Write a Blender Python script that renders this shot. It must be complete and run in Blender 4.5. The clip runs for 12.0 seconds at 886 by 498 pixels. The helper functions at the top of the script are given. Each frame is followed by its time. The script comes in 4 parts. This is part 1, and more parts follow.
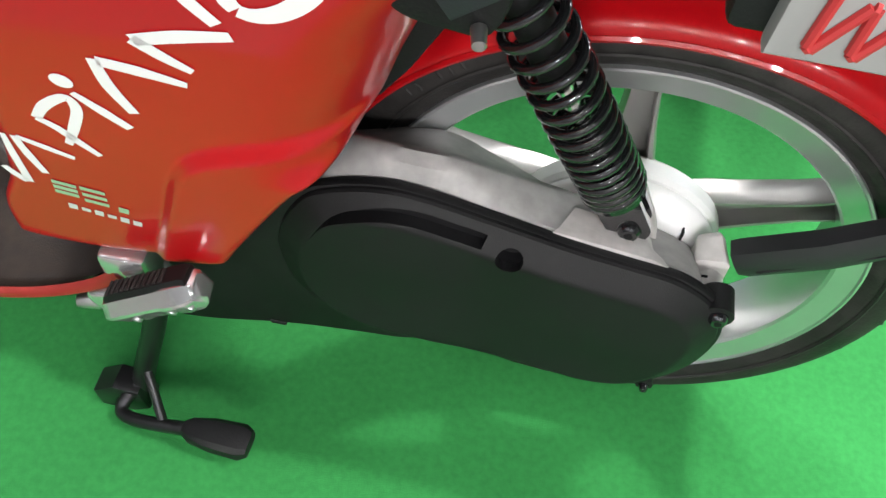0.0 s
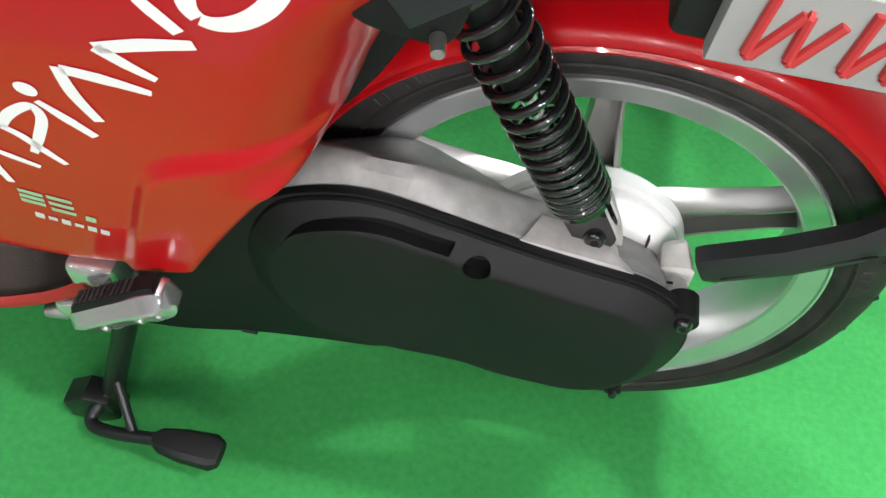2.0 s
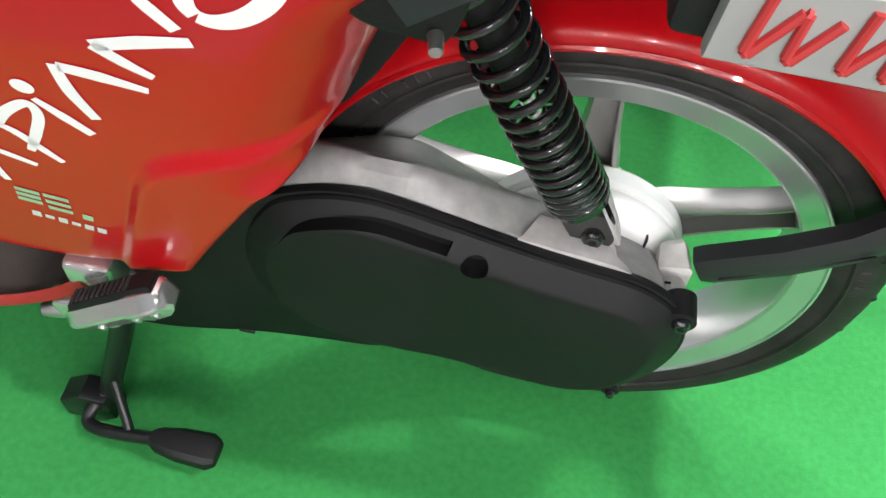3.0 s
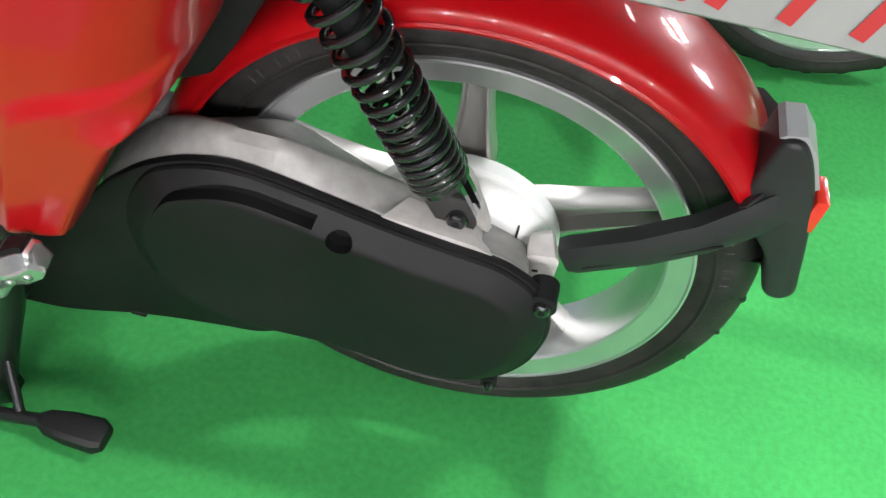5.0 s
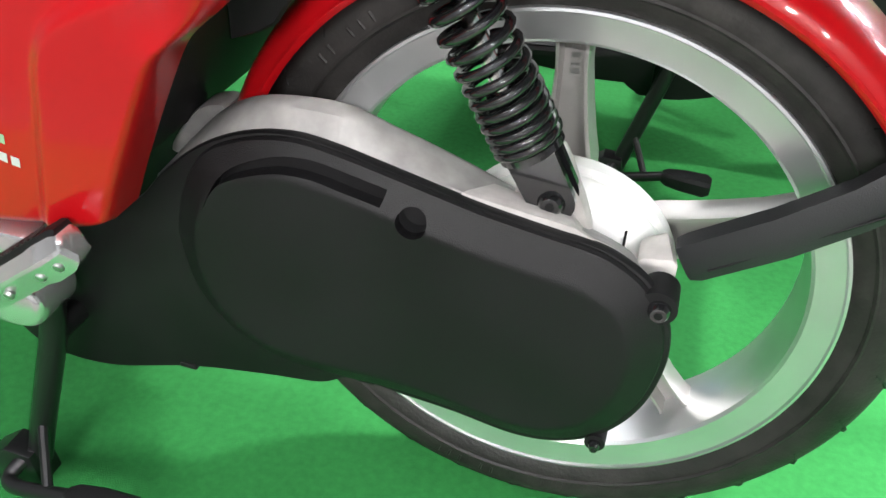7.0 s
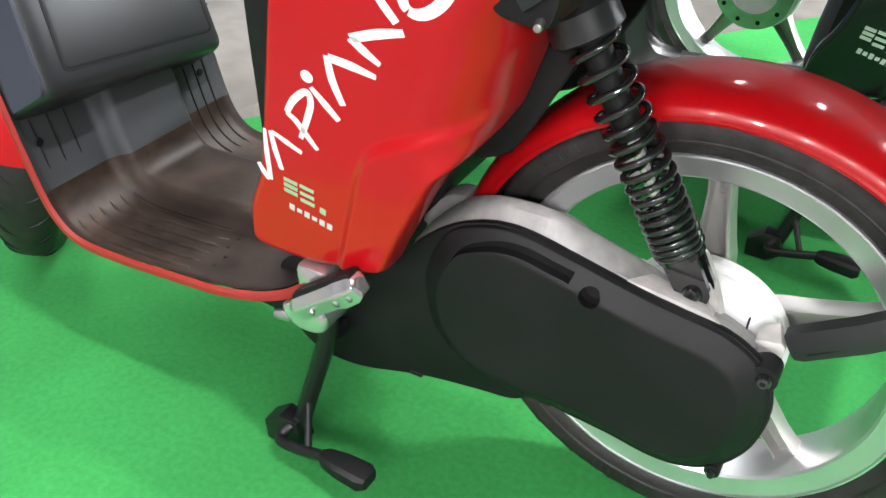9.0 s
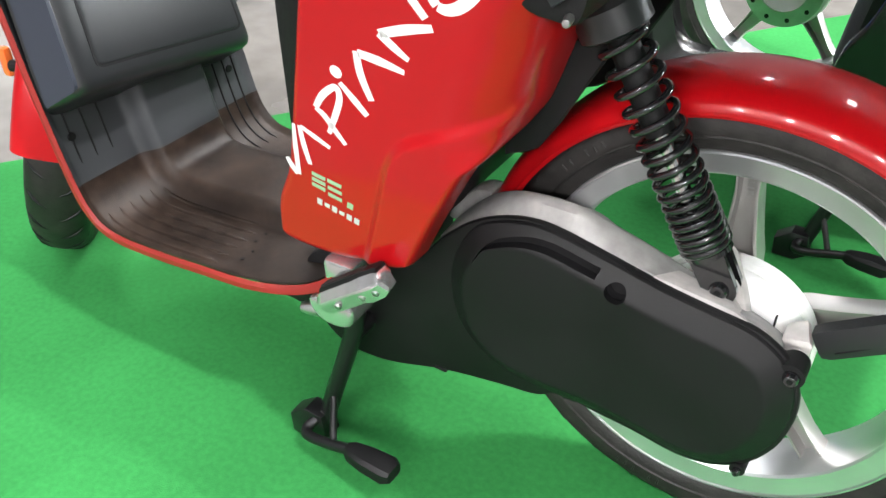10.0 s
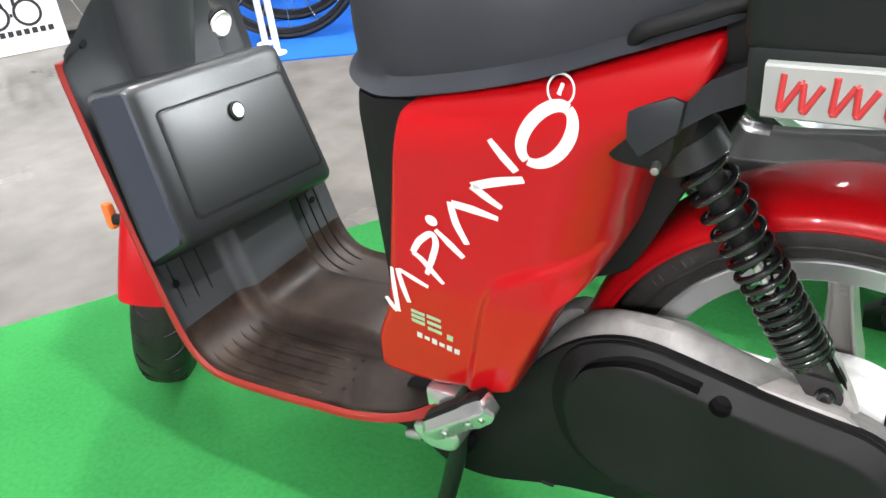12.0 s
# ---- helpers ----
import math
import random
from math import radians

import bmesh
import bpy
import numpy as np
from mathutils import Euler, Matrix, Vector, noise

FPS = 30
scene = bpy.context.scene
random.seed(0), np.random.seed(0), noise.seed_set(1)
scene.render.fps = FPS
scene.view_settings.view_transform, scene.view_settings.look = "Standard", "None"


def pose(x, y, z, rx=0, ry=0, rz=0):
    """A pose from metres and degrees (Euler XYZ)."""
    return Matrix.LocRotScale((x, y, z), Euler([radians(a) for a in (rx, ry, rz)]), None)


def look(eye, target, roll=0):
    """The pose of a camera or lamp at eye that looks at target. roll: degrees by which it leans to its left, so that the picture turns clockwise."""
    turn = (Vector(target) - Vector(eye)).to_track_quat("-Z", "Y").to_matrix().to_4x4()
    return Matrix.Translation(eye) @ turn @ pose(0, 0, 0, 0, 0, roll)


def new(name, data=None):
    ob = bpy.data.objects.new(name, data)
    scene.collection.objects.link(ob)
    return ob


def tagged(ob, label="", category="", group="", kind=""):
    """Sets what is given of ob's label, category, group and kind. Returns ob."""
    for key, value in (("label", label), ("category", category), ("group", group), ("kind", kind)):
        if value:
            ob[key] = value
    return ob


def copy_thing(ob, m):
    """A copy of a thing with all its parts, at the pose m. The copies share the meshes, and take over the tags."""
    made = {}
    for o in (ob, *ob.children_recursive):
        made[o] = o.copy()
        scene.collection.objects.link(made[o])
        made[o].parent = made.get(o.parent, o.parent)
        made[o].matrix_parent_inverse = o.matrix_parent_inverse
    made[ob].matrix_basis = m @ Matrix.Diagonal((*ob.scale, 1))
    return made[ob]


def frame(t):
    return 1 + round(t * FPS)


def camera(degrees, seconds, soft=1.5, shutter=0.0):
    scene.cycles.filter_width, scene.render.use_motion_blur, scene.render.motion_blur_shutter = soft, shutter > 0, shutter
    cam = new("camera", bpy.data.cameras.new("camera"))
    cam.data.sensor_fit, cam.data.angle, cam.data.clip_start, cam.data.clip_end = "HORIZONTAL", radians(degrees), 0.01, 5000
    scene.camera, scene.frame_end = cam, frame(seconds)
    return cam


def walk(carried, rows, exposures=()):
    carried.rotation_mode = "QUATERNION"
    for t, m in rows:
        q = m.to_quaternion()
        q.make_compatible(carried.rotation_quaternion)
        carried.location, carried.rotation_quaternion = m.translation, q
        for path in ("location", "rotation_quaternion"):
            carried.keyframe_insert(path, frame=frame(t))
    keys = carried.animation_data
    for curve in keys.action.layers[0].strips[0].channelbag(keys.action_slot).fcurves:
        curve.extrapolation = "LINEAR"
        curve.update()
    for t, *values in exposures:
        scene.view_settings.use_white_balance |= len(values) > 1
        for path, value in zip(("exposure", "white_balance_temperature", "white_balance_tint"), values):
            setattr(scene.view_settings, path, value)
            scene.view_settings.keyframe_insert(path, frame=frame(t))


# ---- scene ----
cam = camera(54.0, 12.0)
PATH = [
    (0, (-0.0996, -0.5034, 0.9216), (-0.1590, 0.0511, 0.0915), 6.51),
    (0.5, (-0.0957, -0.5004, 0.9216), (-0.1467, 0.0538, 0.0908), 7.03),
    (1, (-0.0935, -0.5052, 0.9223), (-0.1356, 0.0461, 0.0890), 7.70),
    (1.5, (-0.0910, -0.5088, 0.9251), (-0.1310, 0.0536, 0.0992), 8.07),
    (2, (-0.0908, -0.5076, 0.9250), (-0.1288, 0.0626, 0.1043), 8.17),
    (2.5, (-0.0924, -0.5071, 0.9238), (-0.1310, 0.0631, 0.1032), 8.33),
    (4.3, (-0.0642, -0.5277, 0.9280), (-0.0640, 0.0558, 0.1159), 11.44),
    (4.5, (-0.0521, -0.5431, 0.9412), (-0.0466, 0.0579, 0.1420), 11.93),
    (5, (0.0206, -0.5521, 0.9132), (-0.0192, 0.0744, 0.1348), 10.77),
    (5.5, (0.0131, -0.5390, 0.8151), (-0.1449, 0.0915, 0.0551), 3.28),
    (6, (0.0028, -0.5282, 0.7217), (-0.1782, 0.1997, 0.0604), 3.03),
    (6.5, (0.0257, -0.5400, 0.6651), (-0.1604, 0.2435, 0.0721), 3.21),
    (8.5, (0.1232, -0.7728, 0.8936), (-0.2535, -0.0534, 0.3099), 1.39),
    (9, (0.1121, -0.7752, 0.8893), (-0.2900, -0.0635, 0.3132), 0.60),
    (9.5, (0.1111, -0.7814, 0.8882), (-0.3051, -0.0797, 0.3098), 0.38),
    (10, (0.1128, -0.7817, 0.8891), (-0.3121, -0.0846, 0.3116), -0.05),
    (10.5, (0.1153, -0.7846, 0.9095), (-0.3307, -0.0883, 0.3472), -1.79),
    (11, (0.0969, -0.7888, 0.9323), (-0.3726, -0.0934, 0.3883), -4.32),
    (11.5, (0.0934, -0.7899, 0.9516), (-0.3940, -0.0911, 0.4280), -6.18),
    (12, (0.0842, -0.7954, 0.9604), (-0.4217, -0.0952, 0.4565), -7.56),
]
walk(cam, [(t, look(eye, target, roll)) for t, eye, target, roll in PATH],
     exposures=[(0, -0.35), (2.7, -0.35), (4.5, -0.27), (5.5, -0.20), (6.5, 0.0), (8.5, 0.02), (10.5, 0.06), (12, 0.0)])
# END PATH
import functools


# ---------------------------------------------------------------- world and light
world = bpy.data.worlds.new("hall_air")
scene.world = world
world.use_nodes = True
world.node_tree.nodes["Background"].inputs[0].default_value = (0.80, 0.86, 0.92, 1)
world.node_tree.nodes["Background"].inputs[1].default_value = 0.12


def lamp(name, eye, target, size, power, colour=(1, 0.98, 0.97), size_y=None):
    data = bpy.data.lights.new(name, "AREA")
    data.energy, data.color, data.size = power, colour, size
    if size_y:
        data.shape, data.size_y = "RECTANGLE", size_y
    ob = new(name, data)
    ob.matrix_world = look(eye, target)
    return ob


# halogen clusters on the stand's truss behind the rank
for x, y, p in ((0.5, 2.3, 22), (0.8, 2.3, 90), (1.1, 2.3, 22), (-1.2, 1.9, 70), (-0.9, 1.9, 18), (0.2, 2.0, 9), (0.3, 2.7, 9), (0.95, 2.8, 9), (1.45, 2.2, 9), (1.6, 2.8, 9), (-0.3, 2.4, 9), (-0.6, 2.7, 9)):
    lamp("truss_spotlight", (x, y, 4.1), (-0.2, 0, 0.2), 0.06 if p > 10 else 0.03, p)
# unseen spot added in front of the rank to brighten the rear hub
lamp("truss_spotlight", (1.6, -0.7, 3.8), (0.1, -0.05, 0.35), 0.08, 150)
# the row of lamps on the stand across the front aisle
for x in (-1.6, -0.4, 0.8, 2.0, 3.2, 4.4):
    lamp("stand_lamp", (x, -5.6, 3.3), (-0.4, 0, 0.5), 0.14, 92, (1, 0.98, 0.98))
# unseen row added past the end of the rank, for sheen on the glove box lid
for x, y, p in ((1.9, 4.9, 70), (2.9, 4.2, 125), (3.9, 3.4, 70)):
    lamp("stand_lamp", (x, y, 1.95), (-0.7, 0, 0.5), 0.5, p, (0.93, 0.98, 1.0))
# strip lights high in the hall
for x in (-8, -3, 2, 7):
    for y in (-5, 0.5, 6, 12):
        lamp("hall_light", (x, y, 8.6), (x, y, 0), 0.5, 175, (0.94, 0.97, 1.0), 4.0)


# ---------------------------------------------------------------- materials
def material(name, colour, rough, metal=0.0, coat=0.0, bump=0.0, bump_scale=200.0, vary=0.0, vary_scale=8.0, rough_vary=0.0, spec=0.5, grain=0.0, grain_scale=120.0):
    m = bpy.data.materials.new(name)
    m.use_nodes = True
    nt = m.node_tree
    b = nt.nodes["Principled BSDF"]
    b.inputs["Base Color"].default_value = (*colour, 1)
    b.inputs["Roughness"].default_value = rough
    b.inputs["Metallic"].default_value = metal
    b.inputs["Specular IOR Level"].default_value = spec
    b.inputs["Coat Weight"].default_value = coat
    b.inputs["Coat Roughness"].default_value = 0.04
    co = nt.nodes.new("ShaderNodeTexCoord")
    if vary:
        n = nt.nodes.new("ShaderNodeTexNoise")
        n.inputs["Scale"].default_value, n.inputs["Detail"].default_value = vary_scale, 6
        r = nt.nodes.new("ShaderNodeMapRange")
        r.inputs[1].default_value, r.inputs[2].default_value = 0.3, 0.7
        r.inputs[3].default_value, r.inputs[4].default_value = 1 - vary, 1 + vary
        mul = nt.nodes.new("ShaderNodeMix")
        mul.data_type, mul.blend_type = "RGBA", "MULTIPLY"
        mul.inputs[0].default_value = 1
        mul.inputs[6].default_value = (*colour, 1)
        nt.links.new(co.outputs["Object"], n.inputs["Vector"])
        nt.links.new(n.outputs[0], r.inputs[0])
        nt.links.new(r.outputs[0], mul.inputs[7])
        last = mul
        if grain:
            fine = nt.nodes.new("ShaderNodeTexNoise")
            fine.inputs["Scale"].default_value, fine.inputs["Detail"].default_value = grain_scale, 5
            fr = nt.nodes.new("ShaderNodeMapRange")
            fr.inputs[1].default_value, fr.inputs[2].default_value = 0.3, 0.7
            fr.inputs[3].default_value, fr.inputs[4].default_value = 1 - grain, 1 + grain
            last = nt.nodes.new("ShaderNodeMix")
            last.data_type, last.blend_type = "RGBA", "MULTIPLY"
            last.inputs[0].default_value = 1
            nt.links.new(co.outputs["Object"], fine.inputs["Vector"])
            nt.links.new(fine.outputs[0], fr.inputs[0])
            nt.links.new(mul.outputs[2], last.inputs[6])
            nt.links.new(fr.outputs[0], last.inputs[7])
        nt.links.new(last.outputs[2], b.inputs["Base Color"])
        if rough_vary:
            q = nt.nodes.new("ShaderNodeMapRange")
            q.inputs[1].default_value, q.inputs[2].default_value = 0.3, 0.7
            q.inputs[3].default_value, q.inputs[4].default_value = rough - rough_vary, rough + rough_vary
            nt.links.new(n.outputs[0], q.inputs[0])
            nt.links.new(q.outputs[0], b.inputs["Roughness"])
    if bump:
        n = nt.nodes.new("ShaderNodeTexNoise")
        n.inputs["Scale"].default_value, n.inputs["Detail"].default_value = bump_scale, 3
        k = nt.nodes.new("ShaderNodeBump")
        k.inputs["Strength"].default_value, k.inputs["Distance"].default_value = bump, 0.002
        nt.links.new(co.outputs["Object"], n.inputs["Vector"])
        nt.links.new(n.outputs[0], k.inputs["Height"])
        nt.links.new(k.outputs[0], b.inputs["Normal"])
    return m


RED = material("red_paint", (0.42, 0.0040, 0.007), 0.30, 0.0, 0.6, 0.015, 900, 0.05, 5, spec=0.15)
RED_TRIM = material("red_trim", (0.24, 0.014, 0.010), 0.45, 0.0, 0.1, vary=0.1)
DARK_PAINT = material("dark_paint", (0.006, 0.0065, 0.007), 0.24, 0.0, 0.35, vary=0.1)
PLASTIC = material("black_plastic", (0.022, 0.0225, 0.024), 0.46, bump=0.2, bump_scale=900, vary=0.12, vary_scale=12, rough_vary=0.05, spec=0.4)
COVER = material("drive_cover_plastic", (0.0068, 0.0066, 0.0072), 0.50, bump=0.25, bump_scale=1100, vary=0.25, vary_scale=10, rough_vary=0.07, spec=0.30)
SHIELD_PLASTIC = material("shield_plastic", (0.040, 0.043, 0.047), 0.42, bump=0.15, bump_scale=900, vary=0.12, vary_scale=10, rough_vary=0.05)
BOX_BLACK = material("box_plastic", (0.011, 0.014, 0.0125), 0.5, bump=0.15, bump_scale=600, vary=0.15, vary_scale=8, spec=0.22)
MAT_BLACK = material("matt_black", (0.006, 0.006, 0.0065), 0.55, bump=0.2, bump_scale=500, vary=0.2, spec=0.3)
GLOSS_BLACK = material("gloss_black_steel", (0.010, 0.010, 0.011), 0.14, 0.0, 1.0, vary=0.1)
RUBBER = material("tyre_rubber", (0.017, 0.0155, 0.0145), 0.6, bump=0.3, bump_scale=300, vary=0.55, vary_scale=11, rough_vary=0.12, grain=0.35, grain_scale=60, spec=0.4)
FOOT_RUBBER = material("foot_mat_plastic", (0.022, 0.0135, 0.0095), 0.40, bump=0.3, bump_scale=700, vary=0.6, vary_scale=12, rough_vary=0.12, spec=0.34, grain=0.35, grain_scale=70)
SEAT_VINYL = material("seat_vinyl", (0.026, 0.028, 0.034), 0.48, bump=0.12, bump_scale=1200, vary=0.1)
# grey kept low: the shade on the swing arm is put into the colour
ALLOY = material("cast_alloy", (0.32, 0.31, 0.30), 0.50, 0.2, bump=0.06, bump_scale=500, vary=0.32, vary_scale=9, rough_vary=0.1, grain=0.14, grain_scale=60)
# paler alloy for the brighter lit end of the arm, light in the colour
PALE_ALLOY = material("pale_cast_alloy", (0.58, 0.55, 0.53), 0.48, 0.12, bump=0.05, bump_scale=500, vary=0.16, vary_scale=16, rough_vary=0.08, grain=0.1, grain_scale=80)
# near-white: the hub's overexposed light is put into the base colour
BRIGHT_ALLOY = material("lit_alloy", (0.90, 0.895, 0.885), 0.42, 0.08, bump=0.08, bump_scale=300, vary=0.05, vary_scale=20)
RIM_SILVER = material("rim_silver", (0.74, 0.75, 0.76), 0.3, 0.88, 0.1, bump=0.05, bump_scale=800, vary=0.06, vary_scale=15)
CHROME = material("chrome", (0.78, 0.78, 0.78), 0.12, 1.0, vary=0.04, vary_scale=30)
PEG_METAL = material("polished_cast_metal", (0.74, 0.74, 0.74), 0.2, 0.85, vary=0.05, vary_scale=30)
GREY_PLASTIC = material("grey_plastic", (0.34, 0.345, 0.35), 0.45, bump=0.15, bump_scale=700, vary=0.1)
PAD_GREY = material("blue_grey_pad", (0.026, 0.031, 0.045), 0.5, bump=0.1, bump_scale=900, vary=0.08)
STAND_BLACK = material("satin_black_steel", (0.008, 0.008, 0.0085), 0.34, vary=0.12, vary_scale=20, spec=0.4)
SATIN_BLACK = material("satin_black_plastic", (0.014, 0.0155, 0.017), 0.33, bump=0.06, bump_scale=1200, vary=0.12, vary_scale=12, rough_vary=0.06, spec=0.75)
CARRIER_GREY = material("carrier_plastic", (0.016, 0.018, 0.022), 0.45, bump=0.1, bump_scale=900, vary=0.08)
SPOKE_GREY = material("cast_spoke", (0.44, 0.43, 0.415), 0.40, 0.70, 0.05, bump=0.05, bump_scale=800, vary=0.08, vary_scale=15)
STEEL = material("zinc_steel", (0.55, 0.55, 0.54), 0.3, 0.95, vary=0.1, vary_scale=40)
WHITE_VINYL = material("white_vinyl", (0.85, 0.85, 0.84), 0.4, vary=0.03)
GREEN_INK = material("green_grey_ink", (0.30, 0.50, 0.30), 0.45, vary=0.04)
GREY_INK = material("light_grey_ink", (0.55, 0.60, 0.56), 0.45, vary=0.04)
RED_INK = material("red_ink", (0.42, 0.03, 0.03), 0.5, vary=0.06)
PANEL_WHITE = material("white_panel", (0.29, 0.30, 0.285), 0.5, bump=0.1, bump_scale=200, vary=0.08, vary_scale=20)
ORANGE = material("orange_lens", (0.85, 0.16, 0.03), 0.2, 0, 0.5, vary=0.06)
RED_LENS = material("red_lens", (0.75, 0.04, 0.02), 0.15, 0, 0.5, vary=0.06)
CARPET = material("green_carpet", (0.035, 0.234, 0.059), 0.95, bump=0.35, bump_scale=600, vary=0.14, vary_scale=3.0, spec=0.1, grain=0.10, grain_scale=110)
BLUE_CARPET = material("blue_carpet", (0.02, 0.13, 0.55), 0.95, bump=0.6, bump_scale=300, vary=0.1, vary_scale=2, spec=0.1)
CONCRETE = material("polished_concrete", (0.142, 0.130, 0.118), 0.20, bump=0.06, bump_scale=30, vary=0.4, vary_scale=0.9, rough_vary=0.12, spec=0.4, grain=0.16, grain_scale=9)
HALL_WALL = material("hall_wall", (0.45, 0.45, 0.46), 0.8, vary=0.1, vary_scale=0.5)
BANNER = material("banner_cloth", (0.88, 0.88, 0.87), 0.7, vary=0.03, vary_scale=3)
BLACK_INK = material("black_ink", (0.02, 0.02, 0.025), 0.6, vary=0.05)


# ---------------------------------------------------------------- mesh helpers
def finish(bm, name, mat, smooth=35):
    me = bpy.data.meshes.new(name)
    bmesh.ops.recalc_face_normals(bm, faces=bm.faces)
    bm.to_mesh(me)
    bm.free()
    me.materials.append(mat)
    for p in me.polygons:
        p.use_smooth = True
    me.set_sharp_from_angle(angle=radians(smooth))
    return me


def part(name, bm, mat, parent=None, label="", smooth=35):
    """Links a bmesh as one mesh object under a thing or a part."""
    ob = new(name, finish(bm, name, mat, smooth))
    if parent:
        ob.parent = parent
    return tagged(ob, label)


def thing(name, label, category, group="", kind=""):
    return tagged(new(name), label, category, group, kind)


def spline(pts, n=6, closed=True):
    """Catmull-Rom through the points, n steps a span."""
    pts = [Vector(p) for p in pts]
    m, out = len(pts), []
    for i in range(m if closed else m - 1):
        if closed:
            a, b, c, d = pts[i - 1], pts[i], pts[(i + 1) % m], pts[(i + 2) % m]
        else:
            a, b, c, d = pts[max(i - 1, 0)], pts[i], pts[i + 1], pts[min(i + 2, m - 1)]
        for k in range(n):
            t = k / n
            out.append(0.5 * ((2 * b) + (c - a) * t + (2 * a - 5 * b + 4 * c - d) * t * t + (3 * b - a - 3 * c + d) * t ** 3))
    if not closed:
        out.append(pts[-1])
    return out


def inset(pts, d):
    """A closed outline moved inwards by d (clockwise or not)."""
    n = len(pts)
    area = sum(pts[i - 1][0] * pts[i][1] - pts[i][0] * pts[i - 1][1] for i in range(n))
    s = 1 if area > 0 else -1
    out = []
    for i in range(n):
        e = (pts[(i + 1) % n] - pts[i - 1]).normalized()
        out.append(pts[i] + s * d * Vector((-e[1], e[0])))
    return out


def loft(rings, cap_start=True, cap_end=True, closed=True, bm=None):
    """A skin over rings of points with the same count."""
    bm = bm or bmesh.new()
    vs = [[bm.verts.new(p) for p in ring] for ring in rings]
    for a, b in zip(vs, vs[1:]):
        n = len(a)
        for i in range(n if closed else n - 1):
            j = (i + 1) % n
            bm.faces.new((a[i], a[j], b[j], b[i]))
    if closed and cap_start:
        bm.faces.new(vs[0])
    if closed and cap_end:
        bm.faces.new(list(reversed(vs[-1])))
    return bm


def plate(outline, y0, y1, bevel=0.0, steps=2, bm=None):
    """A slab with an outline in x and z, from y0 to y1, its front edge (y1) and back edge rounded."""
    o = [Vector(p) for p in outline]
    s = 1 if y1 > y0 else -1
    turn = [math.pi / 2 * k / steps for k in range(steps + 1)] if bevel else [math.pi / 2]
    lay = [(y0 + s * bevel * (1 - math.cos(a)), bevel * (1 - math.sin(a))) for a in turn]
    lay += [(y1 - s * bevel * (1 - math.cos(a)), bevel * (1 - math.sin(a))) for a in reversed(turn)]
    return loft([[(p[0], y, p[1]) for p in (inset(o, d) if d else o)] for y, d in lay], bm=bm)


def lathe(profile, n=64, centre=(0, 0, 0), a0=0.0, a1=2 * math.pi, closed_profile=True, bm=None):
    """Turns a profile of (y, r) about the y axis through the centre."""
    bm = bm or bmesh.new()
    full = abs(a1 - a0 - 2 * math.pi) < 1e-6
    cols = []
    for i in range(n if full else n + 1):
        a = a0 + (a1 - a0) * i / n
        cols.append([bm.verts.new((centre[0] + r * math.cos(a), centre[1] + y, centre[2] + r * math.sin(a))) for y, r in profile])
    m = len(profile)
    for i in range(len(cols) if full else len(cols) - 1):
        a, b = cols[i], cols[(i + 1) % len(cols)]
        for k in range(m if closed_profile else m - 1):
            l = (k + 1) % m
            bm.faces.new((a[k], a[l], b[l], b[k]))
    if not full and closed_profile:
        bm.faces.new(cols[0])
        bm.faces.new(list(reversed(cols[-1])))
    return bm


def tube(path, r, n=10, bm=None, flat=1.0):
    """A round bar along points; r may be a list. flat squeezes it along the second axis."""
    pts = [Vector(p) for p in path]
    rings, up = [], None
    for i, p in enumerate(pts):
        d = (pts[min(i + 1, len(pts) - 1)] - pts[max(i - 1, 0)]).normalized()
        if up is None:
            up = Vector((0, 0, 1)) if abs(d.z) < 0.9 else Vector((0, 1, 0))
        up = (up - d * up.dot(d)).normalized()
        side = d.cross(up)
        rr = r[i] if isinstance(r, (list, tuple)) else r
        rings.append([p + rr * (math.cos(a) * side + flat * math.sin(a) * up) for a in (2 * math.pi * k / n for k in range(n))])
    return loft(rings, bm=bm)


def box(x0, x1, y0, y1, z0, z1, bevel=0.004, segments=2, bm=None):
    b = bmesh.new()
    bmesh.ops.create_cube(b, size=1, matrix=Matrix.LocRotScale(((x0 + x1) / 2, (y0 + y1) / 2, (z0 + z1) / 2), None, (x1 - x0, y1 - y0, z1 - z0)))
    if bevel:
        bmesh.ops.bevel(b, geom=b.edges[:], offset=bevel, segments=segments, profile=0.5, affect="EDGES")
    return b


def rod(a, b, r, n=16, bevel=0.0):
    """A cylinder from a to b with chamfered ends."""
    a, b = Vector(a), Vector(b)
    d = (b - a).normalized()
    if bevel:
        return tube([a, a + d * 1e-5, a + d * bevel, b - d * bevel, b - d * 1e-5, b], [r - bevel, r - bevel, r, r, r - bevel, r - bevel], n)
    return tube([a, b], r, n)


def bolt(name, at, axis, r, parent, mat, length=0.008, label=""):
    """A round-headed bolt with a six-sided socket."""
    a, d = Vector(at), Vector(axis).normalized()
    ob = part(name, tube([a - d * 0.004, a, a + d * length * 0.7, a + d * length, a + d * length], [r * 1.25, r * 1.25, r, r * 0.8, r * 0.5], 18), mat, parent, label)
    part("socket", tube([a + d * length * 0.9, a + d * (length + 0.0006)], r * 0.45, 6), MAT_BLACK, ob)
    return ob


